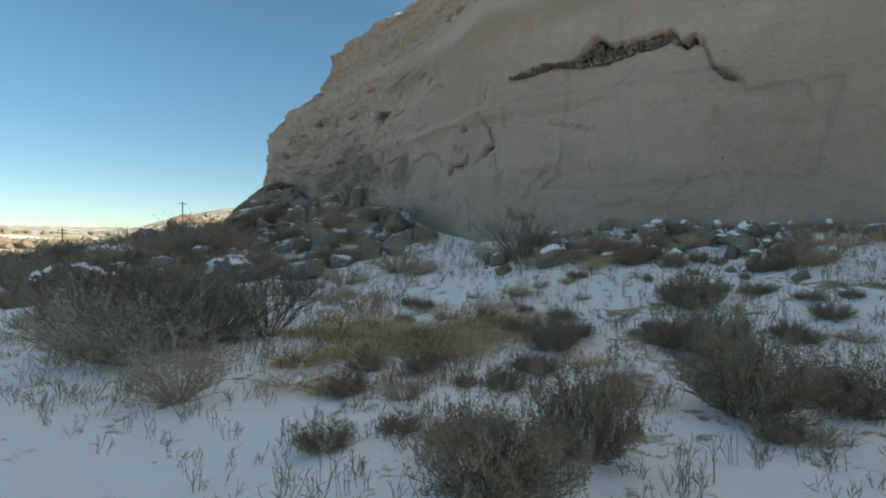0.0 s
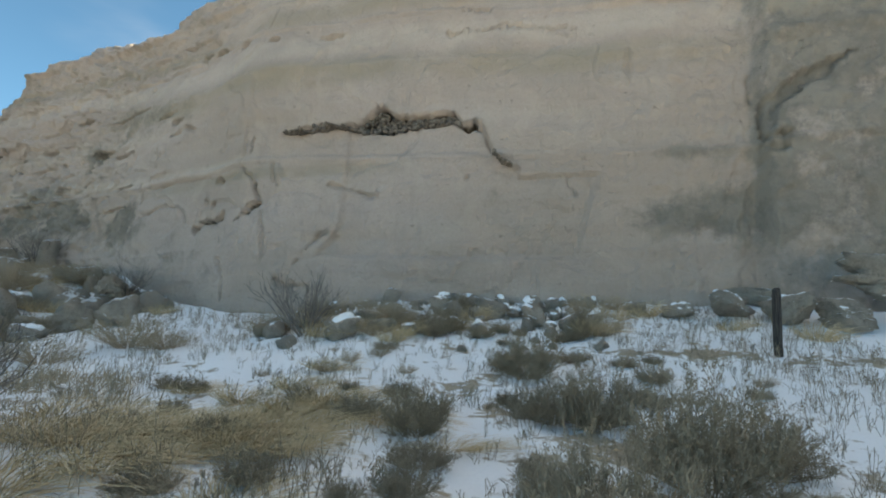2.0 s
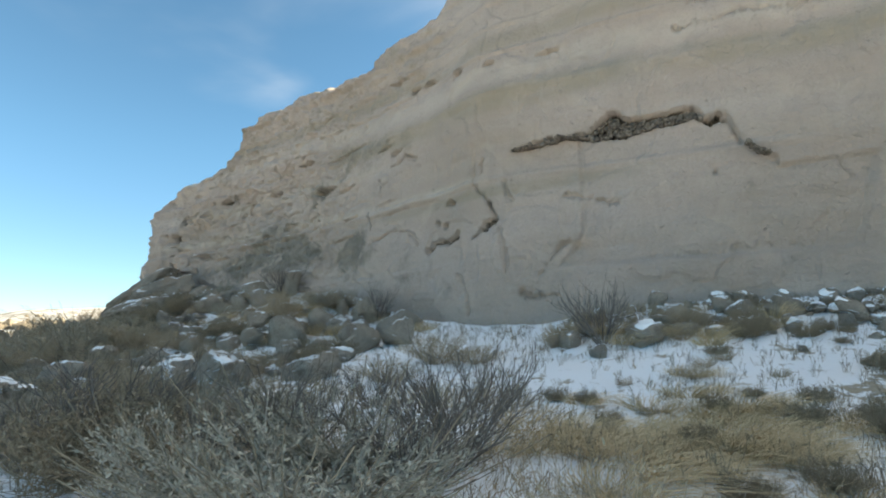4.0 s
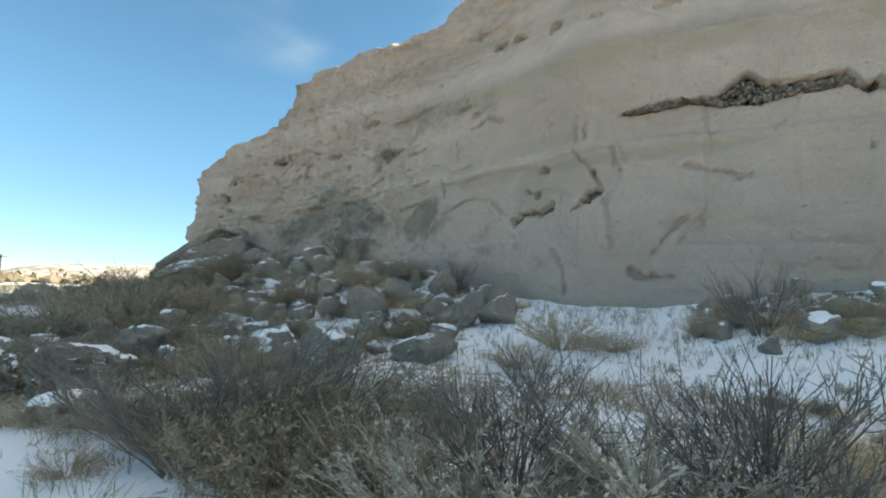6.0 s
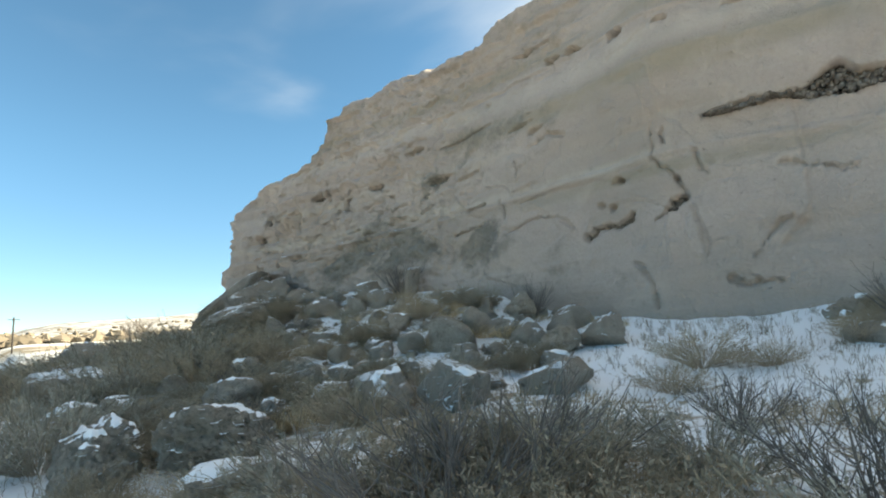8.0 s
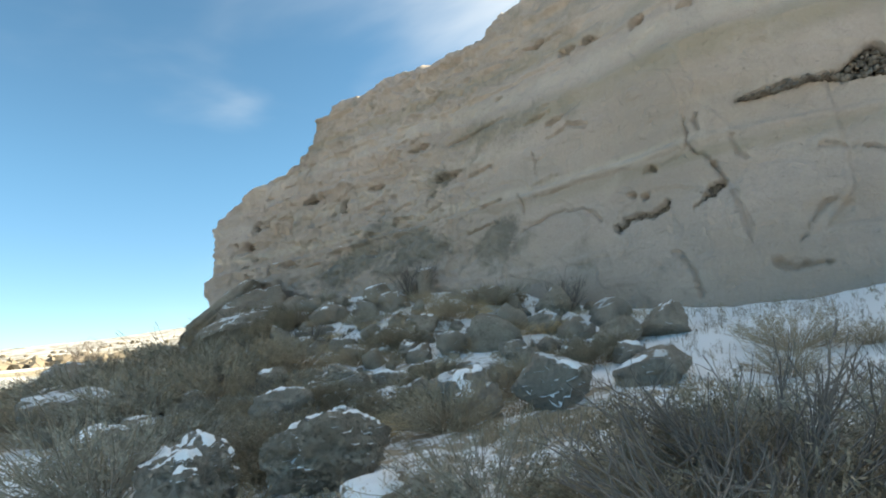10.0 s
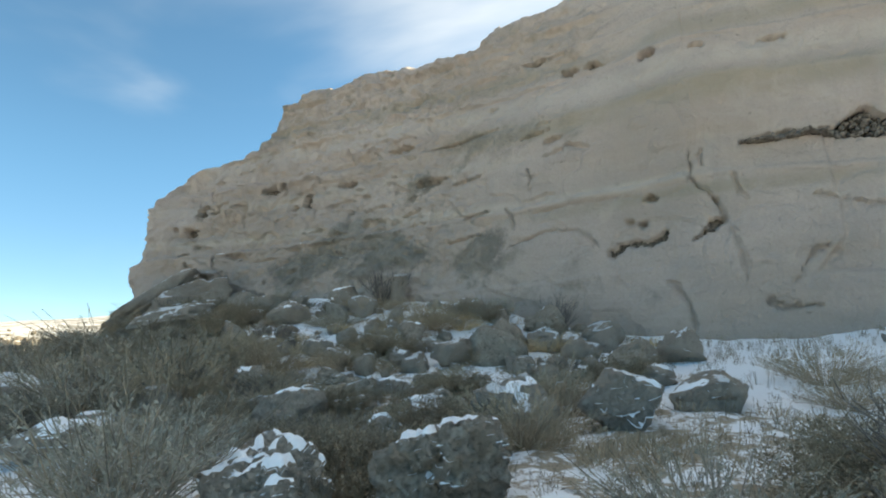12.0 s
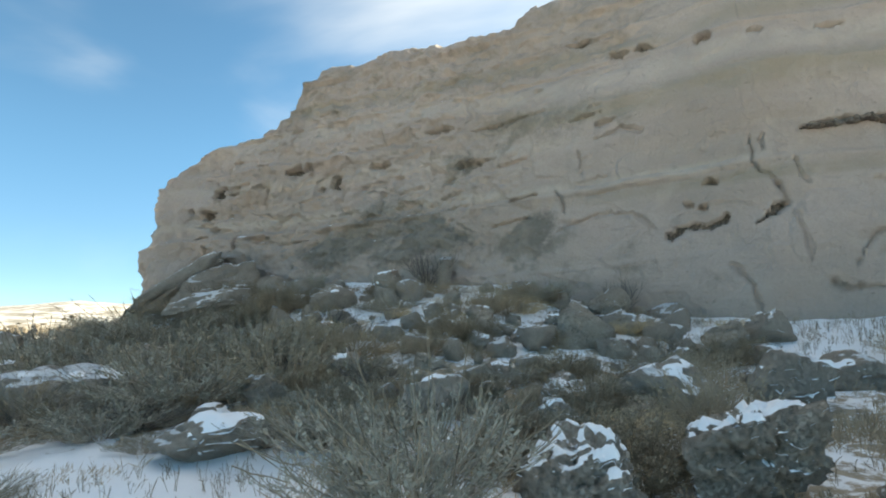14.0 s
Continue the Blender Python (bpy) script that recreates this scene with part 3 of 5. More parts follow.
def stain(s, z):
    """Grey lichen and wash on the face, 0 to 1."""
    def blob(a, b, ra, rb):
        return np.exp(-((s - a) / ra) ** 2 - ((z - b) / rb) ** 2)
    v = 0.75 * blob(16.4, 3.85, 1.3, 0.42) + 0.9 * blob(15.0, 4.0, 1.1, 0.65) + 0.65 * blob(16.0, 5.3, 1.2, 0.2)
    v = v + 0.9 * blob(14.4, 5.6, 0.35, 0.8) + 0.8 * blob(13.6, 6.6, 0.6, 0.35) + 0.8 * blob(12.4, 8.7, 1.9, 1.9) + 0.6 * blob(11.5, 4.5, 1.6, 1.8)
    v = v + 0.5 * blob(33.4, 4.05, 1.3, 0.38) + 0.5 * blob(37.6, 4.7, 1.4, 0.6) + 0.6 * blob(40.6, 4.3, 1.0, 0.5) + 0.5 * blob(38.3, 5.7, 1.0, 0.6)
    v = v + 0.8 * blob(36.2 + 0.9 * (z - 4.6), 4.6, 0.7, 0.7) + 0.8 * blob(33.4 + 1.1 * (4.4 - z), 4.5, 0.6, 0.5) + 0.7 * blob(39.6 + 0.8 * (4.9 - z), 4.9, 0.5, 0.8)
    v = v + 0.55 * blob(35.5, 6.9, 1.0, 0.5) + 0.5 * blob(34.0, 8.0, 1.0, 0.4) + 0.35 * blob(29.0, 2.1, 1.0, 0.7) + 0.3 * blob(31.5, 3.0, 2.0, 0.6)
    v = v + 0.30 * blob(30.5, 7.6, 0.5, 0.9) + 0.28 * smooth(8.8, 9.8, z) * smooth(27, 31, s)
    v = v + 0.42 * smooth(14.9, 14.2, s)                                              # the lichen-grey buttress
    wash = fbm(s * 0.5 + 0.35 * z, z * 0.55, 0, 4, 93, 0.6)
    v = v + 0.75 * np.exp(-((z - 4.1) / 0.75) ** 2) * smooth(31.8, 33.5, s) * smooth(43.0, 40.5, s) * smooth(-0.25, 0.25, wash)
    v = v + 0.55 * np.exp(-((z - 7.2 - 0.28 * (34 - s)) / 0.7) ** 2) * smooth(30.5, 32, s) * smooth(38, 36, s) * smooth(-0.2, 0.3, wash)
    return np.clip(v + 0.10, 0, 1)


def build_cliff():
    sv = np.concatenate([np.arange(-9, 10, 0.16), np.arange(10, 49, 0.041), np.arange(49, FOOT_S[-1] - 0.1, 0.25)])
    bx, by = np.interp(sv, S_FINE, X_FINE), np.interp(sv, S_FINE, Y_FINE)
    nx, ny = np.interp(sv, S_FINE, NX_FINE), np.interp(sv, S_FINE, NY_FINE)
    nl = np.hypot(nx, ny)
    nx, ny = nx / nl, ny / nl
    rim = rim_height(sv)
    low = foot_height(sv) - 0.9
    rows = 262
    v = np.linspace(0, 1, rows)[:, None]
    Z = low + v * (rim - low)
    Sg = np.broadcast_to(sv, Z.shape)
    cut, dark_mask = deep_marks(Sg, Z)
    O = recess(Sg, Z) + cut
    O = O + 0.5 * smooth(0.97, 1.0, v) ** 2                       # rounded brink
    X, Y = bx + nx * O, by + ny * O
    st, ne = stain(Sg, Z), np.maximum(crack_mask(Sg, Z), 0.8 * dark_mask)
    marks = face_marks(Sg, Z)
    # the top, going back from the brink and down behind
    back = [(0.25, 0.05), (0.6, 0.12), (1.2, 0.22), (2.2, 0.4), (4, 0.6), (7, 0.9), (11, 1.0)]
    tx, ty, tz = [X], [Y], [Z]
    for k, (o, up) in enumerate(back):
        wob = 0.12 * fbm(sv * 1.5, k * 2.0, 0, 3, 91)
        tx.append((X[-1] + (12 - X[-1]) * o / 26 + nx * o * 0.35)[None])
        ty.append((Y[-1] + (34 - Y[-1]) * o / 26 + ny * o * 0.35)[None])
        tz.append((rim + up + wob)[None])
    tx.append(np.full((1, len(sv)), 14.0) + 2 * nx)
    ty.append(np.full((1, len(sv)), 33.0) + 2 * ny)
    tz.append(np.full((1, len(sv)), 13.5))
    X, Y, Z = np.concatenate(tx), np.concatenate(ty), np.concatenate(tz)
    extra = np.zeros((len(back) + 1, len(sv)))
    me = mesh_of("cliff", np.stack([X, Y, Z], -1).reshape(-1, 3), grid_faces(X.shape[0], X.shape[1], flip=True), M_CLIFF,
                 attrs={"stain": np.concatenate([st, extra + 0.1]), "dark_recess": np.concatenate([ne, extra]), "olive": np.concatenate([marks[0], extra]),
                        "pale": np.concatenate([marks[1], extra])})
    tagged(new("cliff", me), "tall tan sandstone cliff with a long dark crack", "cliff", kind="structure")


build_cliff()


def face_point(s, z, out=0.0):
    o = float(recess(np.array([s]), np.array([z]))[0]) - out
    return (float(np.interp(s, S_FINE, X_FINE) + np.interp(s, S_FINE, NX_FINE) * o),
            float(np.interp(s, S_FINE, Y_FINE) + np.interp(s, S_FINE, NY_FINE) * o), z)


# ---- spheres and rocks ----


def ball(level):
    bm = bmesh.new()
    bmesh.ops.create_icosphere(bm, subdivisions=level, radius=1.0)
    bm.verts.ensure_lookup_table()
    v = np.array([tuple(p.co) for p in bm.verts])
    f = np.array([[q.index for q in face.verts] for face in bm.faces])
    bm.free()
    return v, f


BALL = {n: ball(n) for n in (1, 2, 3, 4, 5)}


def rock_shape(seed, level=4, rugged=0.12, cuts=6, flat=1.0):
    """A weathered block: a rounded box cut by planes, bedded and pitted; about 1 m across."""
    rng = np.random.default_rng(seed)
    v, f = BALL[level]
    d = v / np.linalg.norm(v, axis=1)[:, None]
    r = 0.80 / (np.abs(d) ** 6).sum(1) ** (1 / 6)
    for _ in range(cuts + 4):
        n = rng.normal(size=3)
        n /= np.linalg.norm(n)
        r = np.minimum(r, rng.uniform(0.42, 0.74) / np.maximum(d @ n, 0.05))
    p = d * r[:, None]
    q = p * 1.9 + seed * 3.7
    bump = 0.4 * fbm(q[:, 0], q[:, 1], q[:, 2], 5, seed, 0.65) + 0.55 * np.abs(fbm(q[:, 0] * 2.3, q[:, 1] * 2.3, q[:, 2] * 2.3, 4, seed + 5, 0.6))
    bed = p[:, 2] * 5 + 0.6 * fbm(q[:, 0], q[:, 1], 3.3, 2, seed + 9)
    bump = bump + 0.35 * vnoise(bed * 1.3, seed, 0, seed + 3) + 0.5 * fbm(q[:, 0] * 5, q[:, 1] * 5, q[:, 2] * 5, 3, seed + 7, 0.6)
    pock = smooth(0.05, 0.38, fbm(q[:, 0] * 3.6, q[:, 1] * 3.6, q[:, 2] * 3.6, 3, seed + 11, 0.55))
    rib = 1 - np.abs(fbm(q[:, 0] * 1.7, q[:, 1] * 1.7, q[:, 2] * 3.1, 3, seed + 13, 0.55)) * 2.2
    p = p + d * (rugged * (bump - 0.60 * pock + 0.42 * rib))[:, None]
    p[:, 2] *= flat
    lo, hi = p.min(0), p.max(0)
    return (p - (lo + hi) / 2) / (hi - lo), f


def snow_cap_on(p, f, seed, thr=0.55, thick=0.045):
    """Snow lying on the upward faces of a shape in its final pose: a shell with a closed rim."""
    a, b, c = p[f[:, 0]], p[f[:, 1]], p[f[:, 2]]
    n = np.cross(b - a, c - a)
    n /= np.linalg.norm(n, axis=1)[:, None] + 1e-9
    mid = (a + b + c) / 3
    soft = fbm(mid[:, 0] * 2.6, mid[:, 1] * 2.6, mid[:, 2] * 2.6, 4, seed + 400, 0.65)
    keep = n[:, 2] + 1.5 * soft > thr + 0.28
    g = f[keep]
    if len(g) < 8:
        return None
    used, inv = np.unique(g, return_inverse=True)
    g = inv.reshape(-1, 3)
    base = p[used]
    edges = np.sort(np.concatenate([g[:, [0, 1]], g[:, [1, 2]], g[:, [2, 0]]]), axis=1)
    un, cnt = np.unique(edges, axis=0, return_counts=True)
    rimv = np.unique(un[cnt == 1])
    lift = np.full(len(base), thick)
    lift[rimv] = -0.015
    nb = np.zeros(len(base))
    k = np.zeros(len(base))
    for _ in range(3):
        nb[:], k[:] = 0, 0
        for i, j in ((0, 1), (1, 2), (2, 0)):
            np.add.at(nb, g[:, i], lift[g[:, j]])
            np.add.at(k, g[:, i], 1)
        lift = np.where(np.isin(np.arange(len(base)), rimv), -0.015, 0.5 * lift + 0.5 * nb / np.maximum(k, 1))
    top = base.copy()
    top[:, 2] += lift + 0.02 * fbm(base[:, 0] * 6, base[:, 1] * 6, 0, 2, seed)
    return top, g


ROCK_PROTOS = [rock_shape(100 + i, 3, 0.08 + 0.02 * (i % 3), 5 + i % 4, 1.0) for i in range(9)]
ROCK_MESHES = [mesh_of("boulder", p, f, M_ROCK if i % 4 else M_LICHEN) for i, (p, f) in enumerate(ROCK_PROTOS)]


def turn(rx, ry, rz):
    return np.array(Euler([radians(a) for a in (rx, ry, rz)]).to_matrix())


def hero_rock(x, y, w, d, h, rot=(0, 0, 0), seed=1, lichen=False, snow=0.62, thick=0.05, sink=0.12, cuts=7, rugged=0.13, label="", level=5, mid=None):
    """A boulder of its own shape with snow lying on it."""
    p, f = rock_shape(seed, level, rugged, cuts)
    p = (p * np.array([w, d, h])) @ turn(*rot).T
    ob = new("boulder", mesh_of("boulder", p, f, M_LICHEN if lichen else M_ROCK))
    ob.location = (x, y, land_at(x, y) - p[:, 2].min() - sink * h if mid is None else mid)
    tagged(ob, label or ("grey lichen-speckled boulder with snow caught on top" if lichen else "tan sandstone boulder with snow caught on top"), "boulder", "boulders of the rockfall")
    cap = snow_cap_on(p, f, seed, snow, thick)
    if cap is not None:
        part("snow_cap", mesh_of("snow_cap", cap[0], cap[1], M_SNOWCAP), ob, "thin white snow cap")["kind"] = "stuff"
    return ob


# boulders that stand out: x, y, width, depth, height
for k, (x, y, w, d, h, tip, lich) in enumerate((
        (-9.45, 13.1, 1.0, 0.9, 0.92, 14, 1), (-8.05, 12.6, 1.45, 1.1, 0.82, -14, 1), (-5.75, 14.85, 1.3, 1.1, 0.95, 8, 0), (-4.85, 13.65, 1.1, 0.95, 0.98, -12, 0),
        (-8.4, 16.7, 0.95, 0.8, 0.9, 18, 0), (-3.25, 13.5, 1.15, 0.95, 0.65, 6, 0), (-6.85, 17.6, 0.5, 0.45, 0.42, 0, 0), (-7.55, 15.2, 0.7, 0.6, 0.45, 0, 1),
        (-11.2, 17.3, 1.35, 1.1, 0.55, 0, 0), (-1.0, 15.7, 0.9, 0.8, 0.75, -20, 0), (-7.9, 11.5, 0.9, 0.7, 0.35, 5, 1), (-10.9, 18.9, 0.8, 0.6, 0.35, 0, 0))):
    hero_rock(x, y, w, d, h, (tip, -tip * 0.6, 37 * k), 200 + k, bool(lich), (0.25 if k < 2 else 0.34) if k not in (8, 11) else 0.05, 0.045, level=5 if k < 2 else 4, rugged=0.17 if lich else 0.11, sink=0.2)
for k, (x, y, w, d, h, tip, lich) in enumerate((
        (-12.6, 21.3, 1.9, 1.4, 1.1, 9, 0), (-8.35, 19.8, 0.8, 0.7, 0.6, 14, 0), (-4.5, 18.7, 0.9, 0.8, 0.65, 5, 0), (-1.9, 16.0, 1.0, 0.8, 0.7, 12, 0),
        (-2.5, 15.0, 0.7, 0.6, 0.4, -8, 0), (-14.4, 27.5, 2.6, 1.8, 1.5, 9, 0), (-13.8, 24.4, 1.6, 1.2, 1.0, 5, 0), (-4.35, 20.7, 0.9, 0.7, 0.55, 0, 0),
        (-5.2, 19.6, 0.7, 0.6, 0.5, 0, 0), (-6.3, 25.2, 1.3, 1.0, 0.9, 15, 0), (-4.6, 24.9, 1.1, 0.9, 0.95, -10, 0), (-2.1, 18.4, 0.9, 0.8, 0.65, 10, 0),
        (-3.6, 17.3, 0.7, 0.6, 0.45, -12, 0), (-7.2, 17.0, 0.6, 0.5, 0.32, 4, 1))):
    hero_rock(x, y, w, d, h, (tip, tip * 0.5, 51 * k + 20), 230 + k, bool(lich), 0.55, 0.035, level=4, sink=0.22)
# snow-covered stones low among the brush
for k, (x, y, w, h) in enumerate(((-6.6, 15.9, 0.9, 0.42), (-5.9, 16.6, 0.75, 0.38), (-6.2, 17.9, 0.6, 0.4), (-5.4, 18.0, 0.55, 0.36), (-4.9, 17.1, 0.6, 0.4), (-4.0, 15.9, 0.6, 0.35), (-6.9, 19.2, 0.7, 0.4),
                                  (-7.7, 18.3, 0.6, 0.35), (-3.9, 14.6, 0.5, 0.3), (-2.9, 16.4, 0.6, 0.4), (-5.6, 20.4, 0.7, 0.45), (-3.3, 19.3, 0.7, 0.5), (-6.4, 21.6, 0.8, 0.5), (-4.7, 22.3, 0.7, 0.5), (-7.3, 23.4, 1.0, 0.5))):
    hero_rock(x, y, w, w * 0.85, h, (14 - 5 * (k % 5), 6 * (k % 4) - 9, 71 * k), 270 + k, False, 0.35, 0.035, level=4, sink=0.35, label="low stone almost covered by snow")
# great leaning slabs at the far corner of the cliff
hero_rock(-9.9, 30.6, 4.2, 2.4, 0.95, (6, -36, -12), 260, True, 0.9, 0.03, 0.25, 4, 0.08, "great tilted sandstone slab leaning against the cliff", 5, 3.0)
hero_rock(-8.6, 29.6, 3.0, 2.2, 1.9, (6, -14, -12), 261, False, 0.85, 0.04, 0.3, 7, 0.1, "large grey sandstone block at the cliff foot", 5)
hero_rock(-8.9, 27.6, 3.2, 2.0, 1.3, (0, -12, -8), 262, False, 0.8, 0.05, 0.4, 7, 0.12, "large grey sandstone block among brush", 5)
hero_rock(-3.3, 23.8, 0.6, 0.5, 1.2, (6, 5, 20), 263, False, 0.85, 0.03, 0.15, 8, 0.12, "upright grey rock at the cliff foot")
hero_rock(-1.3, 19.3, 1.2, 0.9, 0.9, (5, 5, 70), 264, False, 0.85, 0.03, 0.2, 8, 0.14)
# rubble below the long crack
for k, (x, y, w, d, h) in enumerate(((2.5, 11.3, 0.9, 0.6, 0.5), (4.1, 10.8, 0.5, 0.4, 0.35), (4.8, 11.0, 0.75, 0.5, 0.4), (5.35, 10.7, 0.6, 0.5, 0.5), (3.95, 11.8, 0.7, 0.5, 0.45),
                                     (6.1, 10.6, 0.55, 0.5, 0.4), (6.6, 9.2, 0.6, 0.5, 0.45), (2.9, 13.0, 0.8, 0.6, 0.5), (3.35, 12.2, 0.65, 0.5, 0.5), (5.75, 9.9, 0.6, 0.4, 0.3),
                                     (4.5, 12.0, 1.2, 0.6, 0.55), (5.4, 11.4, 1.1, 0.6, 0.5), (6.5, 10.1, 0.5, 0.4, 0.3), (3.2, 11.2, 0.5, 0.4, 0.35))):
    hero_rock(x + 0.3 * math.sin(7 * k), y - 0.35 + 0.7 * math.sin(3 * k), w * (0.8 + 0.35 * math.sin(5 * k)), d, h * (0.7 + 0.2 * math.sin(11 * k)), (20 - 3 * k, 4 * k - 25, 43 * k), 300 + k, False, 0.5, 0.035, level=4, sink=0.3)
# the low rock bench beside the fence post, with ledges that hold snow
hero_rock(12.4, 4.2, 6.8, 1.5, 1.2, (0, -5, 137), 340, True, 0.60, 0.06, 0.2, 8, 0.14, "long low bench of dark weathered rock with a snowy ledge", 5)
hero_rock(10.2, 8.0, 1.5, 0.7, 0.42, (12, -9, 120), 341, True, 0.6, 0.035, 0.3, 8, 0.16, "low snowy rock ledge against the cliff", 4)
for k, (x, y, w, d, h) in enumerate(((8.7, 7.6, 0.9, 0.6, 0.35), (9.3, 6.9, 1.2, 0.7, 0.55), (8.2, 8.3, 0.6, 0.5, 0.3), (9.9, 6.2, 1.0, 0.7, 0.6), (7.7, 8.9, 0.5, 0.4, 0.25), (9.2, 7.9, 0.7, 0.5, 0.3))):
    hero_rock(x, y, w, d, h, (9 * k - 20, 15 - 7 * k, 60 * k), 345 + k, True, 0.5, 0.05, level=4, label="dark rough rock half under snow beside the bench")


def scatter_rocks():
    """Smaller stones of the rockfall and along the foot of the cliff."""
    rng = np.random.default_rng(8)
    made, found = 0, []
    while made < 430:
        s = rng.uniform(16, 46.5)
        d = abs(rng.normal(0, 1)) * (4.2 if s > 28 else 1.3) + 0.25
        if d > 11 or (24 < s < 29 and d < 3.6) or s < 17.8:
            continue
        x = float(np.interp(s, S_FINE, X_FINE) - np.interp(s, S_FINE, NX_FINE) * d)
        y = float(np.interp(s, S_FINE, Y_FINE) - np.interp(s, S_FINE, NY_FINE) * d)
        size = float(np.clip(rng.lognormal(-1.25, 0.55), 0.12, 0.95)) * (1.0 if s > 28 else 0.42)
        which = int(rng.integers(len(ROCK_MESHES)))
        sc = size * rng.uniform(0.75, 1.3, 3)
        turned = rng.uniform(-0.5, 0.5), rng.uniform(-0.5, 0.5), rng.uniform(0, 6.28)
        found.append((size < 0.26, d, x, y, which, sc, turned))
        made += 1
    found.sort(key=lambda q: (q[0], q[1] < 0.6))
    V, F, n = [], [], 0
    for k, (_, _, x, y, which, sc, turned) in enumerate(found):
        spot = (x, y, land_at(x, y) + 0.10 * sc[2])
        if k < 270:
            ob = new("stone", ROCK_MESHES[which])
            ob.scale, ob.rotation_euler, ob.location = sc, turned, spot
            tagged(ob, "weathered grey-tan stone dusted with snow", "stone", "stones of the rockfall")
        else:
            p, f = ROCK_PROTOS[which]
            V.append((p * sc) @ np.array(Euler(turned).to_matrix()).T + np.array(spot))
            F.append(f + n)
            n += len(p)
    tagged(new("loose_stones", mesh_of("loose_stones", np.concatenate(V), np.concatenate(F), M_ROCK)), "small grey-tan stones strewn over the rockfall", "stones", kind="stuff")


scatter_rocks()


def heap_rocks():
    """Broken rock heaped against the wall below the long crack."""
    rng = np.random.default_rng(18)
    for k in range(46):
        s = rng.uniform(17.9, 24.2)
        d = rng.uniform(0.5, 3.1) * (0.6 + 0.4 * smooth(15, 19, s))
        x = float(np.interp(s, S_FINE, X_FINE) - np.interp(s, S_FINE, NX_FINE) * d)
        y = float(np.interp(s, S_FINE, Y_FINE) - np.interp(s, S_FINE, NY_FINE) * d)
        w = float(rng.uniform(0.2, 0.58))
        hero_rock(x, y, w, w * rng.uniform(0.6, 0.9), w * rng.uniform(0.45, 0.85), tuple(rng.uniform(-28, 28, 2)) + (float(rng.uniform(0, 360)),), 400 + k, k % 5 == 0, 0.34, 0.03,
                  level=3, sink=0.2, rugged=0.09, label="angular broken rock with snow in its joints")


heap_rocks()


def build_nests():
    """Mud nests and rubble packed into the long crack."""
    rng = np.random.default_rng(12)
    v, f = BALL[2]
    V, F = [], []
    n = 0
    for _ in range(1500):
        s = rng.uniform(19.9, 26.0)
        a, b = np.interp(s, *CRACK_LOW), np.interp(s, *CRACK_TOP)
        if b - a < 0.06 or (20.35 < s < 21.2):
            continue
        z = rng.uniform(a + 0.02, max(a + 0.03, b - 0.09))
        x, y, _ = face_point(s, z, rng.uniform(0.10, 0.44))
        r = min(rng.uniform(0.03, 0.065), 0.45 * (b - a))
        p = v * (1 + 0.3 * fbm(v[:, 0] * 2 + n, v[:, 1] * 2, v[:, 2] * 2, 2, n)[:, None]) * r * rng.uniform(0.7, 1.2, 3)
        V.append(p + np.array([x, y, z]))
        F.append(f + n * len(v))
        n += 1
    tagged(new("mud_nests", mesh_of("mud_nests", np.concatenate(V), np.concatenate(F), M_NEST)), "dark mud nests packed along the crack of the cliff", "bird nests", kind="stuff")


build_nests()

# ---- plants ----


def tubes(paths, radii, sides=3):
    """Thin tapered stems: paths (n, k, 3), radii (n, k)."""
    paths, radii = np.asarray(paths, float), np.asarray(radii, float)
    n, k, _ = paths.shape
    t = np.gradient(paths, axis=1)
    t /= np.linalg.norm(t, axis=2)[..., None] + 1e-9
    ref = np.where(np.abs(t[..., 2:3]) > 0.9, np.array([1.0, 0, 0]), np.array([0, 0, 1.0]))
    u = np.cross(t, ref)
    u /= np.linalg.norm(u, axis=2)[..., None] + 1e-9
    w = np.cross(t, u)
    ang = np.arange(sides) * 2 * np.pi / sides
    ring = paths[:, :, None] + radii[:, :, None, None] * (np.cos(ang)[:, None] * u[:, :, None] + np.sin(ang)[:, None] * w[:, :, None])
    idx = np.arange(n * k * sides).reshape(n, k, sides)
    a, b = idx[:, :-1], idx[:, 1:]
    f = np.stack([a, np.roll(a, -1, 2), np.roll(b, -1, 2), b], -1).reshape(-1, 4)
    return ring.reshape(-1, 3), f


def leaf_mesh(name, base, dirs, length, width, rng, mat):
    """Narrow leaves: one diamond each."""
    n = len(base)
    d = dirs / (np.linalg.norm(dirs, axis=1)[:, None] + 1e-9)
    side = np.cross(d, rng.normal(size=(n, 3)))
    side /= np.linalg.norm(side, axis=1)[:, None] + 1e-9
    L, W = length[:, None], width[:, None]
    v = np.stack([base, base + d * L * 0.55 + side * W, base + d * L, base + d * L * 0.55 - side * W], 1)
    return mesh_of(name, v.reshape(-1, 3), np.arange(4 * n).reshape(n, 4), mat)


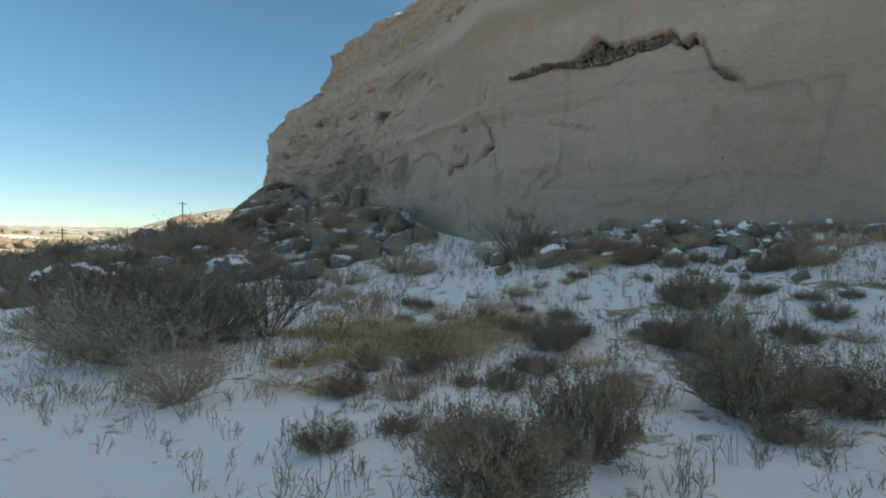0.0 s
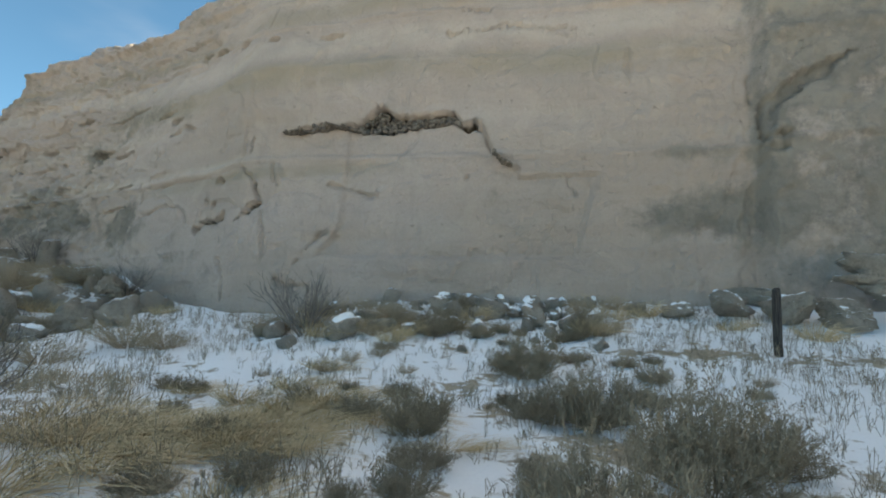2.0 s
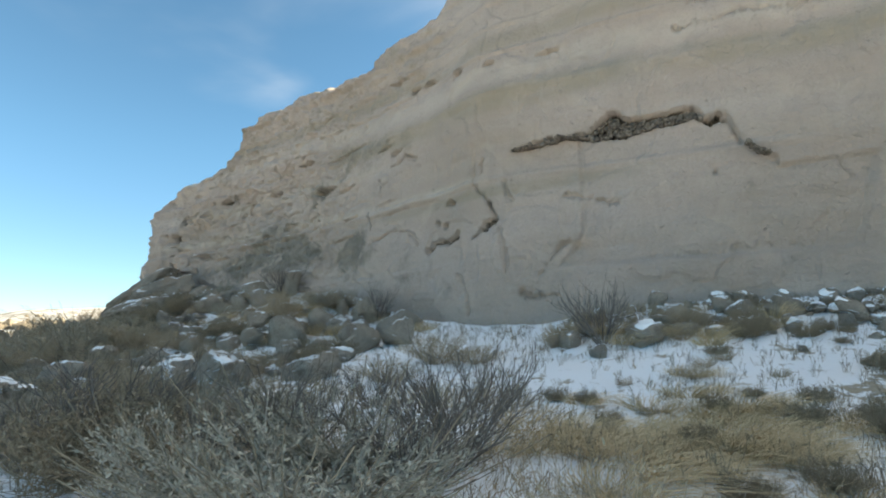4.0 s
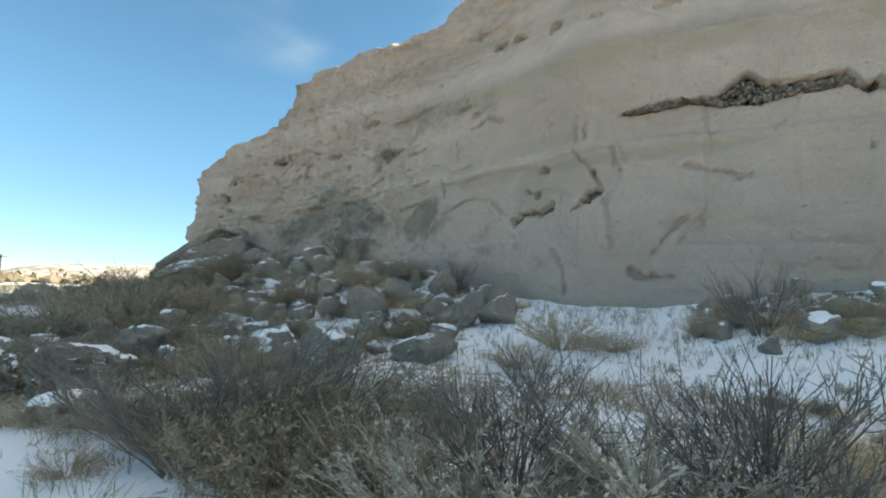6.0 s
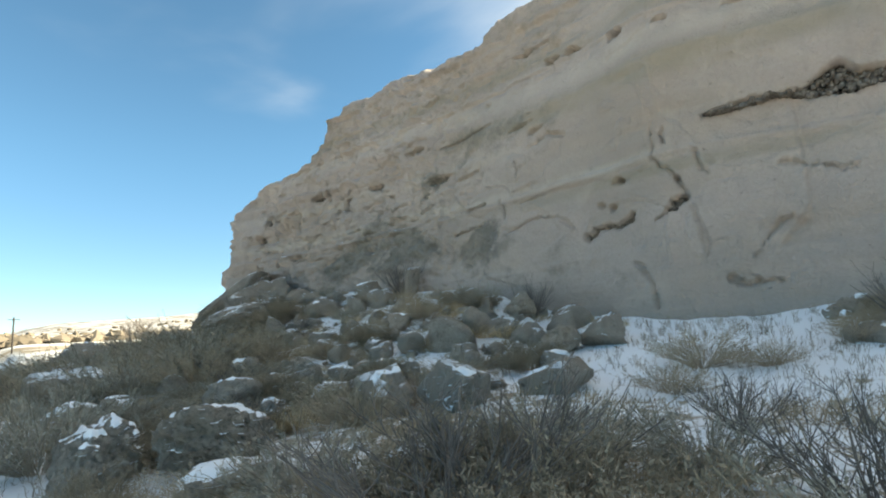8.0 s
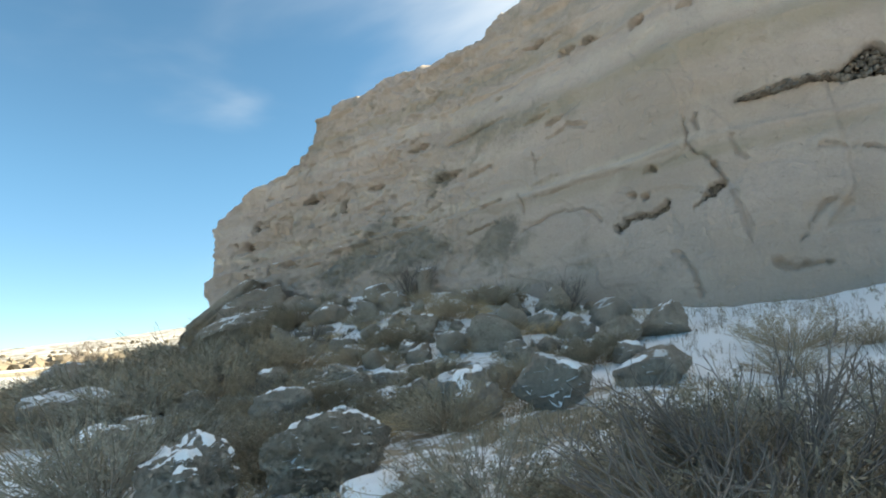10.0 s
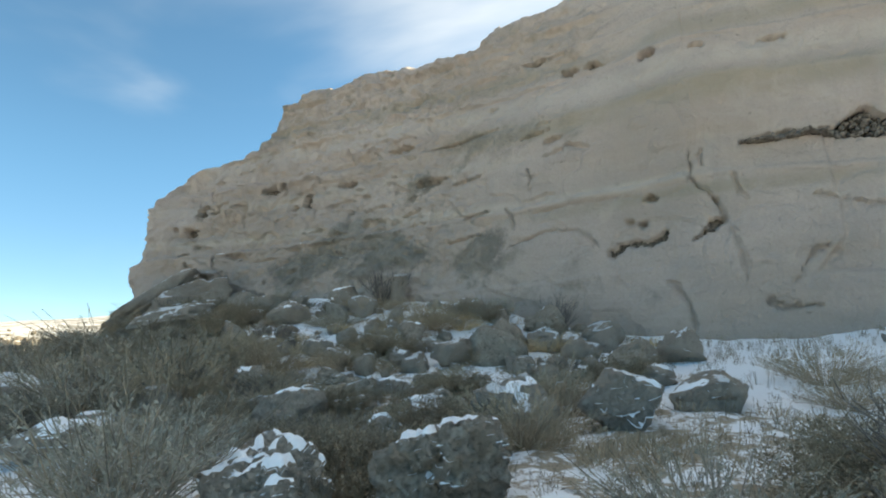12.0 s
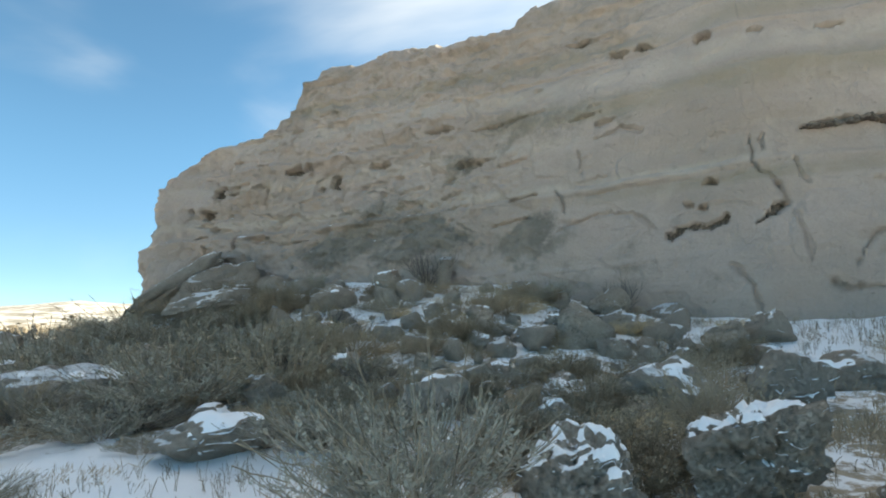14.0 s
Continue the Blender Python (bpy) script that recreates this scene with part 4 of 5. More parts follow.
def fan(rng, n, height, spread_deg, k=5, droop=0.1, base_r=0.12, wind=(0, 0), vary=(0.65, 1.08)):
    """Stems that fan out from a crown at the ground: (n, k, 3)."""
    az = rng.uniform(0, 2 * np.pi, n)
    tilt = np.radians(spread_deg) * np.sqrt(rng.uniform(0, 1, n))
    L = height * rng.uniform(*vary, n)
    s = np.linspace(0, 1, k)
    out = np.stack([np.cos(az) * np.sin(tilt), np.sin(az) * np.sin(tilt), np.cos(tilt)], 1)
    root = np.stack([np.cos(az), np.sin(az), np.zeros(n)], 1) * (base_r * np.sqrt(rng.uniform(0, 1, n)))[:, None]
    p = root[:, None] + out[:, None] * (L[:, None] * s)[..., None]
    p[..., 2] += (L * 0.16)[:, None] * (s ** 2) * np.sin(tilt)[:, None] - droop * L[:, None] * s ** 3
    bend = rng.normal(0, 0.05, (n, 1, 3)) * height
    p = p + bend * (s ** 2)[None, :, None] + np.cumsum(rng.normal(0, 0.014, (n, k, 3)), 1) * height
    p[..., 0] += wind[0] * s ** 2 * L[:, None]
    p[..., 1] += wind[1] * s ** 2 * L[:, None]
    p[:, 0, 2] = -0.03
    return p


def sprout(rng, parents, per, length, k=3, angle=0.6, start=0.35):
    """Side twigs on given stems."""
    n, kk, _ = parents.shape
    pick = np.repeat(np.arange(n), per)
    at = rng.uniform(start, 0.98, len(pick)) * (kk - 1)
    i = np.minimum(at.astype(int), kk - 2)
    fr = (at - i)[:, None]
    base = parents[pick, i] * (1 - fr) + parents[pick, i + 1] * fr
    d = parents[pick, i + 1] - parents[pick, i]
    d /= np.linalg.norm(d, axis=1)[:, None] + 1e-9
    d = d + rng.normal(0, angle, d.shape)
    d[:, 2] = np.abs(d[:, 2]) * 0.8 + 0.15
    d /= np.linalg.norm(d, axis=1)[:, None] + 1e-9
    L = length * rng.uniform(0.5, 1.2, len(pick))
    s = np.linspace(0, 1, k)
    p = base[:, None] + d[:, None] * (L[:, None] * s)[..., None]
    p[..., 2] += 0.15 * L[:, None] * s ** 2
    return p + np.cumsum(rng.normal(0, 0.02, p.shape), 1) * length


def taper(paths, r0, r1, rng):
    n, k, _ = paths.shape
    return (r0 + (r1 - r0) * np.linspace(0, 1, k))[None] * rng.uniform(0.75, 1.25, (n, 1))


def join(*pairs):
    V, F, n = [], [], 0
    for v, f in pairs:
        V.append(v)
        F.append(f + n)
        n += len(v)
    return np.concatenate(V), np.concatenate(F)


def plant(name, pieces, label, category, group):
    ob = new(name)
    for pname, me, plabel in pieces:
        part(pname, me, ob, plabel)["kind"] = "stuff"
    return tagged(ob, label, category, group)


def make_sage(seed, height=1.0):
    """Grey sagebrush: many fine upright twigs with small narrow leaves, pale seed stalks above."""
    rng = np.random.default_rng(seed)
    a = fan(rng, 84, height * 0.72, 70, 4, 0.05, 0.14)
    b = sprout(rng, a, 6, height * 0.18, 3, 0.5, 0.2)
    wood = join(tubes(a, taper(a, 0.0065, 0.0028, rng)), tubes(b, taper(b, 0.0034, 0.002, rng)))
    c = sprout(rng, a, 1, height * 0.42, 4, 0.16, 0.6)
    stalk = tubes(c, taper(c, 0.0032, 0.003, rng))
    n = 6400
    which, at = rng.integers(0, len(b), n), rng.uniform(0, 1, n)
    base = b[which, 0] * (1 - at)[:, None] + b[which, 2] * at[:, None] + rng.normal(0, 0.008, (n, 3))
    base[:, 2] = np.maximum(base[:, 2], 0.02)
    dirs = b[which, 2] - b[which, 0]
    dirs = dirs / (np.linalg.norm(dirs, axis=1)[:, None] + 1e-9) + rng.normal(0, 0.55, (n, 3))
    leaf = leaf_mesh("foliage", base, dirs, rng.uniform(0.025, 0.052, n), rng.uniform(0.004, 0.0075, n), rng, M_SAGE_LEAF)
    return plant("sagebrush", (("woody_crown", mesh_of("woody_crown", *wood, M_SAGE_STEM), ""), ("foliage", leaf, "small grey-green winter leaves"), ("seed_head", mesh_of("seed_head", *stalk, M_FORB), "pale dry seed stalks")),
                 "grey-brown sagebrush with pale dry stalks", "shrub", "sagebrush on the slope")


def make_rabbit(seed, height=0.8):
    """Rabbitbrush: a dense dome of fine tan stems with dried tips."""
    rng = np.random.default_rng(seed)
    a = fan(rng, 130, height, 78, 4, 0.12, 0.14)
    b = sprout(rng, a, 2, height * 0.26, 3, 0.4, 0.35)
    stems = join(tubes(a, taper(a, 0.0055, 0.0022, rng)), tubes(b, taper(b, 0.003, 0.0018, rng)))
    ends = np.concatenate([a[:, 2:].reshape(-1, 3), b.reshape(-1, 3)])
    pick = rng.integers(0, len(ends), 2200)
    base = ends[pick] + rng.normal(0, 0.018, (2200, 3))
    dirs = base * np.array([1.0, 1.0, 0.3]) + np.array([0, 0, 0.5]) + rng.normal(0, 0.4, (2200, 3))
    leaf = leaf_mesh("dry_bloom", base, dirs, rng.uniform(0.04, 0.09, 2200), rng.uniform(0.0035, 0.0065, 2200), rng, M_RABBIT_TIP)
    return plant("rabbitbrush", (("woody_crown", mesh_of("woody_crown", *stems, M_RABBIT), ""), ("dry_bloom", leaf, "dried tan flower tips")),
                 "dense olive-brown rabbitbrush in the snow", "shrub", "rabbitbrush on the slope")


def make_dense(seed, height=0.8):
    """A compact tangle of dark fine twigs."""
    rng = np.random.default_rng(seed)
    a = fan(rng, 120, height * 0.86, 88, 5, 0.06, 0.2, vary=(0.86, 1.0))
    a += np.cumsum(rng.normal(0, 0.022, a.shape), 1) * height
    a[..., 2] = np.maximum(a[..., 2], -0.03)
    b = sprout(rng, a, 6, height * 0.22, 3, 0.8, 0.2)
    c = sprout(rng, b, 3, height * 0.11, 3, 0.9, 0.2)
    stems = join(tubes(a, taper(a, 0.0055, 0.0024, rng)), tubes(b, taper(b, 0.003, 0.0018, rng)), tubes(c, taper(c, 0.0022, 0.0016, rng)))
    n = 8500
    ends = c.reshape(-1, 3)
    base = ends[rng.integers(0, len(ends), n)] + rng.normal(0, 0.012, (n, 3))
    leaf = leaf_mesh("dry_bloom", base, rng.normal(0, 1, (n, 3)) + np.array([0, 0, 0.4]), rng.uniform(0.025, 0.06, n), rng.uniform(0.004, 0.008, n), rng, M_DENSE)
    return plant("tangled_shrub", (("woody_crown", mesh_of("woody_crown", *stems, M_DENSE), ""), ("dry_bloom", leaf, "curled dead leaves")),
                 "compact dark brown tangled shrub in the snow", "shrub", "tangled shrubs in the snow")


def make_twiggy(seed, height=1.0):
    """A leafless shrub with dark crooked branches."""
    rng = np.random.default_rng(seed)
    a = fan(rng, 26, height, 60, 7, 0.02, 0.09)
    b = sprout(rng, a, 6, height * 0.34, 5, 0.45, 0.25)
    c = sprout(rng, b, 3, height * 0.15, 3, 0.5, 0.2)
    return plant("bare_shrub", (("branching", mesh_of("branching", *tubes(a, taper(a, 0.010, 0.004, rng), 4), M_TWIG), ""),
                                ("twig_crown", mesh_of("twig_crown", *join(tubes(b, taper(b, 0.0052, 0.003, rng)), tubes(c, taper(c, 0.003, 0.0018, rng))), M_TWIG), "")),
                 "leafless shrub with dark crooked twigs", "shrub", "bare shrubs on the slope")


def make_grass(seed, height=0.5, wind=(0.35, -0.1)):
    rng = np.random.default_rng(seed)
    a = fan(rng, 170, height, 62, 4, 0.38, 0.2, wind)
    a[..., 2] = np.maximum(a[..., 2], 0.005)
    return tagged(new("grass_tuft", mesh_of("grass_tuft", *tubes(a, taper(a, 0.0042, 0.0016, rng)), M_GRASS)), "golden tuft of dry bunchgrass bent by wind", "grass tuft", "dry grass tufts")


AWAY = pose(0, 0, -60)
PROTO = {"sage": [make_sage(500 + i) for i in range(4)], "rabbit": [make_rabbit(520 + i) for i in range(4)],
         "twig": [make_twiggy(540 + i) for i in range(3)], "dense": [make_dense(580 + i) for i in range(3)], "grass": [make_grass(560 + i) for i in range(3)]}
NATURAL = {"sage": (1.15, 1.0), "rabbit": (1.45, 0.8), "twig": (1.3, 1.0), "dense": (1.45, 0.72), "grass": (0.75, 0.45)}
USED = set()
plant_rng = np.random.default_rng(77)


def put_plant(kind, x, y, w, h, which=None, label=""):
    i = int(plant_rng.integers(len(PROTO[kind]))) if which is None else which
    src = PROTO[kind][i]
    nw, nh = NATURAL[kind]
    m = pose(x, y, land_at(x, y) - 0.01, float(plant_rng.uniform(-5, 5)), float(plant_rng.uniform(-5, 5)), float(plant_rng.uniform(0, 360)) if kind != "grass" else float(plant_rng.uniform(-40, 40)))
    if (kind, i) in USED:
        ob = copy_thing(src, m)
    else:
        src.matrix_basis = m
        ob = src
        USED.add((kind, i))
    ob.scale = (w / nw, w / nw * float(plant_rng.uniform(0.9, 1.1)), h / nh)
    if label:
        ob["label"] = label
    return ob


# shrubs that stand out: kind, x, y, width, height
for kind, x, y, w, h in (
        ("sage", -3.7, 6.3, 1.7, 1.05), ("sage", -4.5, 7.4, 1.4, 1.0), ("sage", -3.2, 7.4, 1.7, 1.0), ("sage", -7.2, 10.9, 1.2, 0.75), ("rabbit", -2.45, 5.1, 1.0, 0.75),
        ("dense", 3.15, 5.55, 0.8, 0.62), ("dense", 1.5, 6.15, 0.62, 0.48), ("dense", 1.15, 3.45, 0.75, 0.72), ("dense", 0.45, 2.95, 0.95, 0.6), ("dense", 2.55, 3.95, 0.95, 0.8),
        ("dense", 3.45, 4.1, 0.8, 0.5), ("dense", 2.95, 5.95, 0.75, 0.45), ("dense", 3.7, 7.3, 0.85, 0.6), ("sage", 1.25, 6.9, 0.45, 0.3), ("rabbit", 1.75, 4.35, 0.6, 0.35)):
    put_plant(kind, x, y, w, h)
for kind, x, y, w, h in (
        ("twig", 2.0, 11.6, 1.25, 1.15), ("dense", -5.5, 8.7, 1.6, 0.85), ("rabbit", -4.8, 8.3, 1.2, 0.6), ("twig", -2.9, 6.7, 1.2, 0.9), ("sage", -6.3, 9.9, 0.9, 0.6),
        ("twig", -5.7, 9.6, 1.6, 1.0), ("twig", -6.35, 9.35, 1.5, 0.95), ("rabbit", -7.3, 9.8, 0.6, 0.25), ("twig", -4.0, 8.0, 1.4, 0.95), ("twig", -2.3, 7.5, 1.2, 1.0), ("sage", -3.8, 9.7, 1.2, 0.75),
        ("dense", -8.5, 13.4, 1.4, 0.7), ("dense", -5.7, 10.5, 1.5, 0.75), ("dense", -6.6, 10.2, 1.2, 0.55), ("rabbit", -8.0, 11.3, 0.95, 0.42), ("rabbit", 3.0, 11.7, 0.9, 0.6), ("rabbit", -7.7, 21.0, 2.0, 1.0), ("sage", -9.6, 21.7, 2.4, 1.4)):
    put_plant(kind, x, y, w, h)
for kind, x, y, w, h in (
        ("sage", -10.4, 13.95, 1.6, 1.3), ("rabbit", -10.4, 14.7, 0.9, 0.6), ("sage", -11.0, 20.1, 2.4, 1.2), ("sage", -12.8, 23.8, 2.8, 1.6), ("rabbit", -9.5, 19.9, 2.2, 1.1),
        ("sage", -10.6, 26.0, 3.0, 1.4), ("rabbit", -3.75, 21.0, 1.3, 0.85), ("rabbit", -4.75, 15.0, 1.4, 0.75), ("sage", -4.9, 10.4, 1.6, 0.85),
        ("rabbit", -6.4, 13.9, 1.5, 0.8), ("rabbit", -8.5, 21.7, 2.0, 1.1), ("sage", -10.2, 16.5, 1.3, 0.75), ("rabbit", -8.5, 15.0, 1.0, 0.6), ("sage", -1.9, 20.8, 1.0, 0.9),
        ("dense", -9.1, 11.7, 0.8, 0.5), ("rabbit", -8.75, 11.5, 0.7, 0.42),
        ("rabbit", -0.8, 13.2, 1.6, 0.7), ("rabbit", -2.0, 12.4, 1.2, 0.5), ("rabbit", -0.2, 12.4, 1.0, 0.4), ("twig", -2.6, 10.6, 1.0, 0.6),
        ("twig", -3.6, 24.3, 1.6, 1.2), ("sage", -6.0, 27.4, 0.5, 0.9), ("twig", -0.9, 19.3, 1.0, 1.0)):
    put_plant(kind, x, y, w, h)

PATH_XY = np.array([(0, 0), (-1.7, 1.7), (-4.2, 2.7), (-7.0, 5.3), (-9.3, 7.2), (-12.6, 10.2)])


def scatter_plants():
    rng = np.random.default_rng(21)

    def clear(x, y, gap):
        return np.hypot(PATH_XY[:, 0] - x, PATH_XY[:, 1] - y).min() > gap and y > 3.0 + 0.0 * x and (y - 0.2) > -0.79 * x + gap

    made = 0
    while made < 200:                                   # brush over the rockfall and to its far side
        s, d = rng.uniform(27.5, 47), rng.uniform(0.8, 13)
        x = float(np.interp(s, S_FINE, X_FINE) - np.interp(s, S_FINE, NX_FINE) * d)
        y = float(np.interp(s, S_FINE, Y_FINE) - np.interp(s, S_FINE, NY_FINE) * d)
        if not clear(x, y, 3.6 + 2.0 * float(smooth(-6, -8.5, x))) or (d < 3.5 and s < 31) or math.hypot(x + 12.0, y - 15.5) < 1.9:
            continue
        kind = rng.choice(["sage", "sage", "rabbit", "rabbit", "dense", "twig"])
        size = rng.uniform(0.45, 0.9) * (1 + 0.6 * smooth(36, 44, s))
        put_plant(kind, x, y, 1.5 * size, 0.62 * size)
        made += 1
    for _ in range(64):                                 # small clumps that break the snow
        x, y = rng.uniform(-0.8, 6.5), rng.uniform(3.4, 9.6)
        if clear(x, y, 1.6):
            size = rng.uniform(0.22, 0.5)
            put_plant(rng.choice(["dense", "rabbit", "dense"]), x, y, size, size * rng.uniform(0.35, 0.6))
    made = 0
    while made < 34:                                    # the far left flank
        x, y = rng.uniform(-24, -11), rng.uniform(19, 36)
        if wall_distance(np.array([x]), np.array([y]))[1][0] < 1.5 or y < -1.5 * x - 2:
            continue
        size = rng.uniform(0.8, 1.4)
        put_plant(rng.choice(["sage", "rabbit"]), x, y, 1.6 * size, 0.85 * size)
        made += 1
    for _ in range(52):                                 # golden grass: a wind-bent swath and odd tufts by the rubble
        x, y = rng.normal(-0.3, 1.2), rng.normal(7.2, 0.75)
        put_plant("grass", x, y, rng.uniform(0.6, 1.1), rng.uniform(0.16, 0.3))
    for x, y in ((2.45, 11.9), (2.9, 10.9), (3.1, 10.2), (3.5, 10.4), (5.0, 10.4), (6.0, 8.4), (7.6, 8.6), (6.9, 8.9), (2.2, 11.1), (4.5, 10.2), (8.2, 7.2), (8.8, 6.2)):
        put_plant("grass", x + rng.normal(0, 0.1), y + rng.normal(0, 0.1), rng.uniform(0.6, 0.9), rng.uniform(0.3, 0.5))
    for k in range(16):                                 # brush among the heaped rock
        s, d = rng.uniform(17, 24.5), rng.uniform(0.9, 3.4)
        x = float(np.interp(s, S_FINE, X_FINE) - np.interp(s, S_FINE, NX_FINE) * d)
        y = float(np.interp(s, S_FINE, Y_FINE) - np.interp(s, S_FINE, NY_FINE) * d)
        put_plant(("rabbit", "dense", "rabbit")[k % 3], x, y, rng.uniform(0.5, 1.0), rng.uniform(0.3, 0.6))
    for _ in range(26):
        s, d = rng.uniform(28, 40), rng.uniform(1, 10)
        x = float(np.interp(s, S_FINE, X_FINE) - np.interp(s, S_FINE, NX_FINE) * d)
        y = float(np.interp(s, S_FINE, Y_FINE) - np.interp(s, S_FINE, NY_FINE) * d)
        if clear(x, y, 3.6):
            put_plant("grass", x, y, rng.uniform(0.6, 1.0), rng.uniform(0.3, 0.5))


scatter_plants()


def build_weeds():
    """Thin dry weeds and grass stems standing through the snow."""
    rng = np.random.default_rng(33)
    P = []
    while len(P) < 4000:
        x, y = rng.uniform(-13, 9), rng.uniform(1.5, 17)
        s, d = wall_distance(np.array([x]), np.array([y]))
        if d[0] < 0.6 or (y - 0.2) < -0.79 * x + 1.6:
            continue
        dens = 0.35 + 0.65 * float(smooth(-0.1, 0.35, fbm(np.array([x * 0.6]), np.array([y * 0.6]), 0, 3, 95))[0])
        if rng.uniform() < dens * (1.0 if x > -1 else 0.6):
            P.append((x, y))
    P = np.array(P)
    z = ground_height(P[:, 0], P[:, 1])
    n, per = len(P), 4
    az, tilt = rng.uniform(0, 6.28, (n, per)), rng.uniform(0.03, 0.5, (n, per))
    L = rng.uniform(0.06, 0.26, (n, 1)) * rng.uniform(0.6, 1.1, (n, per))
    k = np.linspace(0, 1, 4)
    root = np.stack([P[:, 0], P[:, 1], z - 0.02], 1)[:, None] + np.concatenate([rng.normal(0, 0.03, (n, per, 2)), np.zeros((n, per, 1))], 2)
    d = np.stack([np.cos(az) * np.sin(tilt), np.sin(az) * np.sin(tilt), np.cos(tilt)], -1)
    p = (root[:, :, None] + d[:, :, None] * (L[..., None] * k)[..., None]).reshape(-1, 4, 3)
    p = p + np.cumsum(rng.normal(0, 0.006, p.shape), 1)
    q = sprout(rng, p, 2, 0.06, 2, 0.6, 0.4)
    v, f = join(tubes(p, taper(p, 0.0028, 0.0018, rng)), tubes(q, taper(q, 0.0022, 0.0022, rng)))
    tagged(new("dry_weeds", mesh_of("dry_weeds", v, f, M_FORB)), "thin dry weed stems standing through the snow", "weeds", kind="stuff")


build_weeds()


def build_thatch():
    """Low dead grass and litter that fills the gaps between the shrubs and stones."""
    rng = np.random.default_rng(35)
    x, y = rng.uniform(-20, 6, 60000), rng.uniform(2.5, 30, 60000)
    s, d = wall_distance(x, y)
    want = 0.5 * smooth(27, 31, s) * smooth(12.6, 10.8, d) * smooth(0.3, 1.2, d) + 0.55 * smooth(5.0, 7.0, d) * smooth(11.9, 10.6, d) * smooth(20, 26, s)
    want = np.maximum(want, 0.4 * np.exp(-(((x + 0.1) / 1.7) ** 2 + ((y - 7.3) / 0.8) ** 2)))
    clump = smooth(-0.25, 0.3, fbm(x * 0.7, y * 0.7, 0, 3, 141))
    want = want * (1 - np.exp(-(((x + 12.2) / 2.2) ** 2 + ((y - 15.4) / 1.8) ** 2)))
    ok = (rng.uniform(size=len(x)) < want * clump) & (d < 14) & ((y - 0.2) > -0.79 * x + 1.8 + 2.8 * smooth(-5.5, -8.5, x))
    x, y = x[ok], y[ok]
    n, per = len(x), 16
    z = ground_height(x, y)
    tall = (0.08 + 0.16 * smooth(-0.3, 0.5, fbm(x * 1.1, y * 1.1, 0, 2, 143)))
    az, tilt = rng.uniform(0, 6.28, (n, per)), rng.uniform(0.15, 1.25, (n, per))
    dirs = np.stack([np.cos(az) * np.sin(tilt) + 0.25, np.sin(az) * np.sin(tilt), np.cos(tilt)], -1).reshape(-1, 3)
    root = (np.stack([x, y, z - 0.015], 1)[:, None] + np.concatenate([rng.normal(0, 0.07, (n, per, 2)), np.zeros((n, per, 1))], 2)).reshape(-1, 3)
    L = (tall[:, None] * rng.uniform(0.6, 1.6, (n, per))).ravel()
    me = leaf_mesh("dry_thatch", root, dirs, L, rng.uniform(0.003, 0.0065, n * per), rng, M_THATCH)
    tagged(new("dry_thatch", me), "low tan dead grass and litter between the shrubs", "dry grass", kind="stuff")


build_thatch()

# ---- fence post ----


def build_post():
    rows, sides, h = 14, 12, 0.98
    a = np.arange(sides) * 2 * np.pi / sides
    zz = np.linspace(-0.15, h, rows)
    r = 0.062 * (1 + 0.05 * vnoise(np.cos(a)[None] * 2, zz[:, None] * 4, np.sin(a)[None] * 2, 3)) * np.where(zz > h - 0.03, 0.8, 1)[:, None]
    v = np.stack([np.cos(a)[None] * r, np.sin(a)[None] * r, np.broadcast_to(zz[:, None], r.shape) + 0.02 * np.cos(a)[None] * (zz[:, None] > h - 0.05)], -1).reshape(-1, 3)
    idx = np.arange(rows * sides).reshape(rows, sides)
    f = np.stack([idx[:-1], np.roll(idx[:-1], -1, 1), np.roll(idx[1:], -1, 1), idx[1:]], -1).reshape(-1, 4)
    top = len(v)
    v = np.concatenate([v, [[0, 0, h]]])
    cap = np.stack([idx[-1], np.roll(idx[-1], -1), np.full(sides, top), np.full(sides, top)], 1)
    me = bpy.data.meshes.new("fence_post")
    me.from_pydata(v.tolist(), [], [tuple(q) for q in f.tolist()] + [tuple(q[:3]) for q in cap.tolist()])
    me.materials.append(M_POST)
    ob = tagged(new("fence_post", me), "dark weathered round fence post in the snow", "fence post")
    ob.location = (7.38, 6.05, land_at(7.38, 6.05))
    ob.rotation_euler = (0.02, -0.02, 0)


build_post()

# ---- far things ----


def polar(az, r):
    a = radians(az)
    return -5 - r * math.sin(a), 4 + r * math.cos(a)


def build_pole(az, r, h):
    x, y = polar(az, r)
    ob = tagged(new("utility_pole"), "tall wooden utility pole in the field", "utility pole", "poles across the field")
    ob.location = (x, y, land_at(x, y))
    for name, path, rad in (("pole", [(0, 0, -0.4), (0, 0, h * 0.5), (0, 0, h)], 0.16), ("crossarm", [(-0.9, -0.5, h - 0.5), (0, 0, h - 0.48), (0.9, 0.5, h - 0.5)], 0.09)):
        p = np.array([path])
        part(name, mesh_of(name, *tubes(p, np.full((1, 3), rad), 6), M_POST), ob)


build_pole(33.2, 150, 8.6)
build_pole(23.4, 150, 7.4)


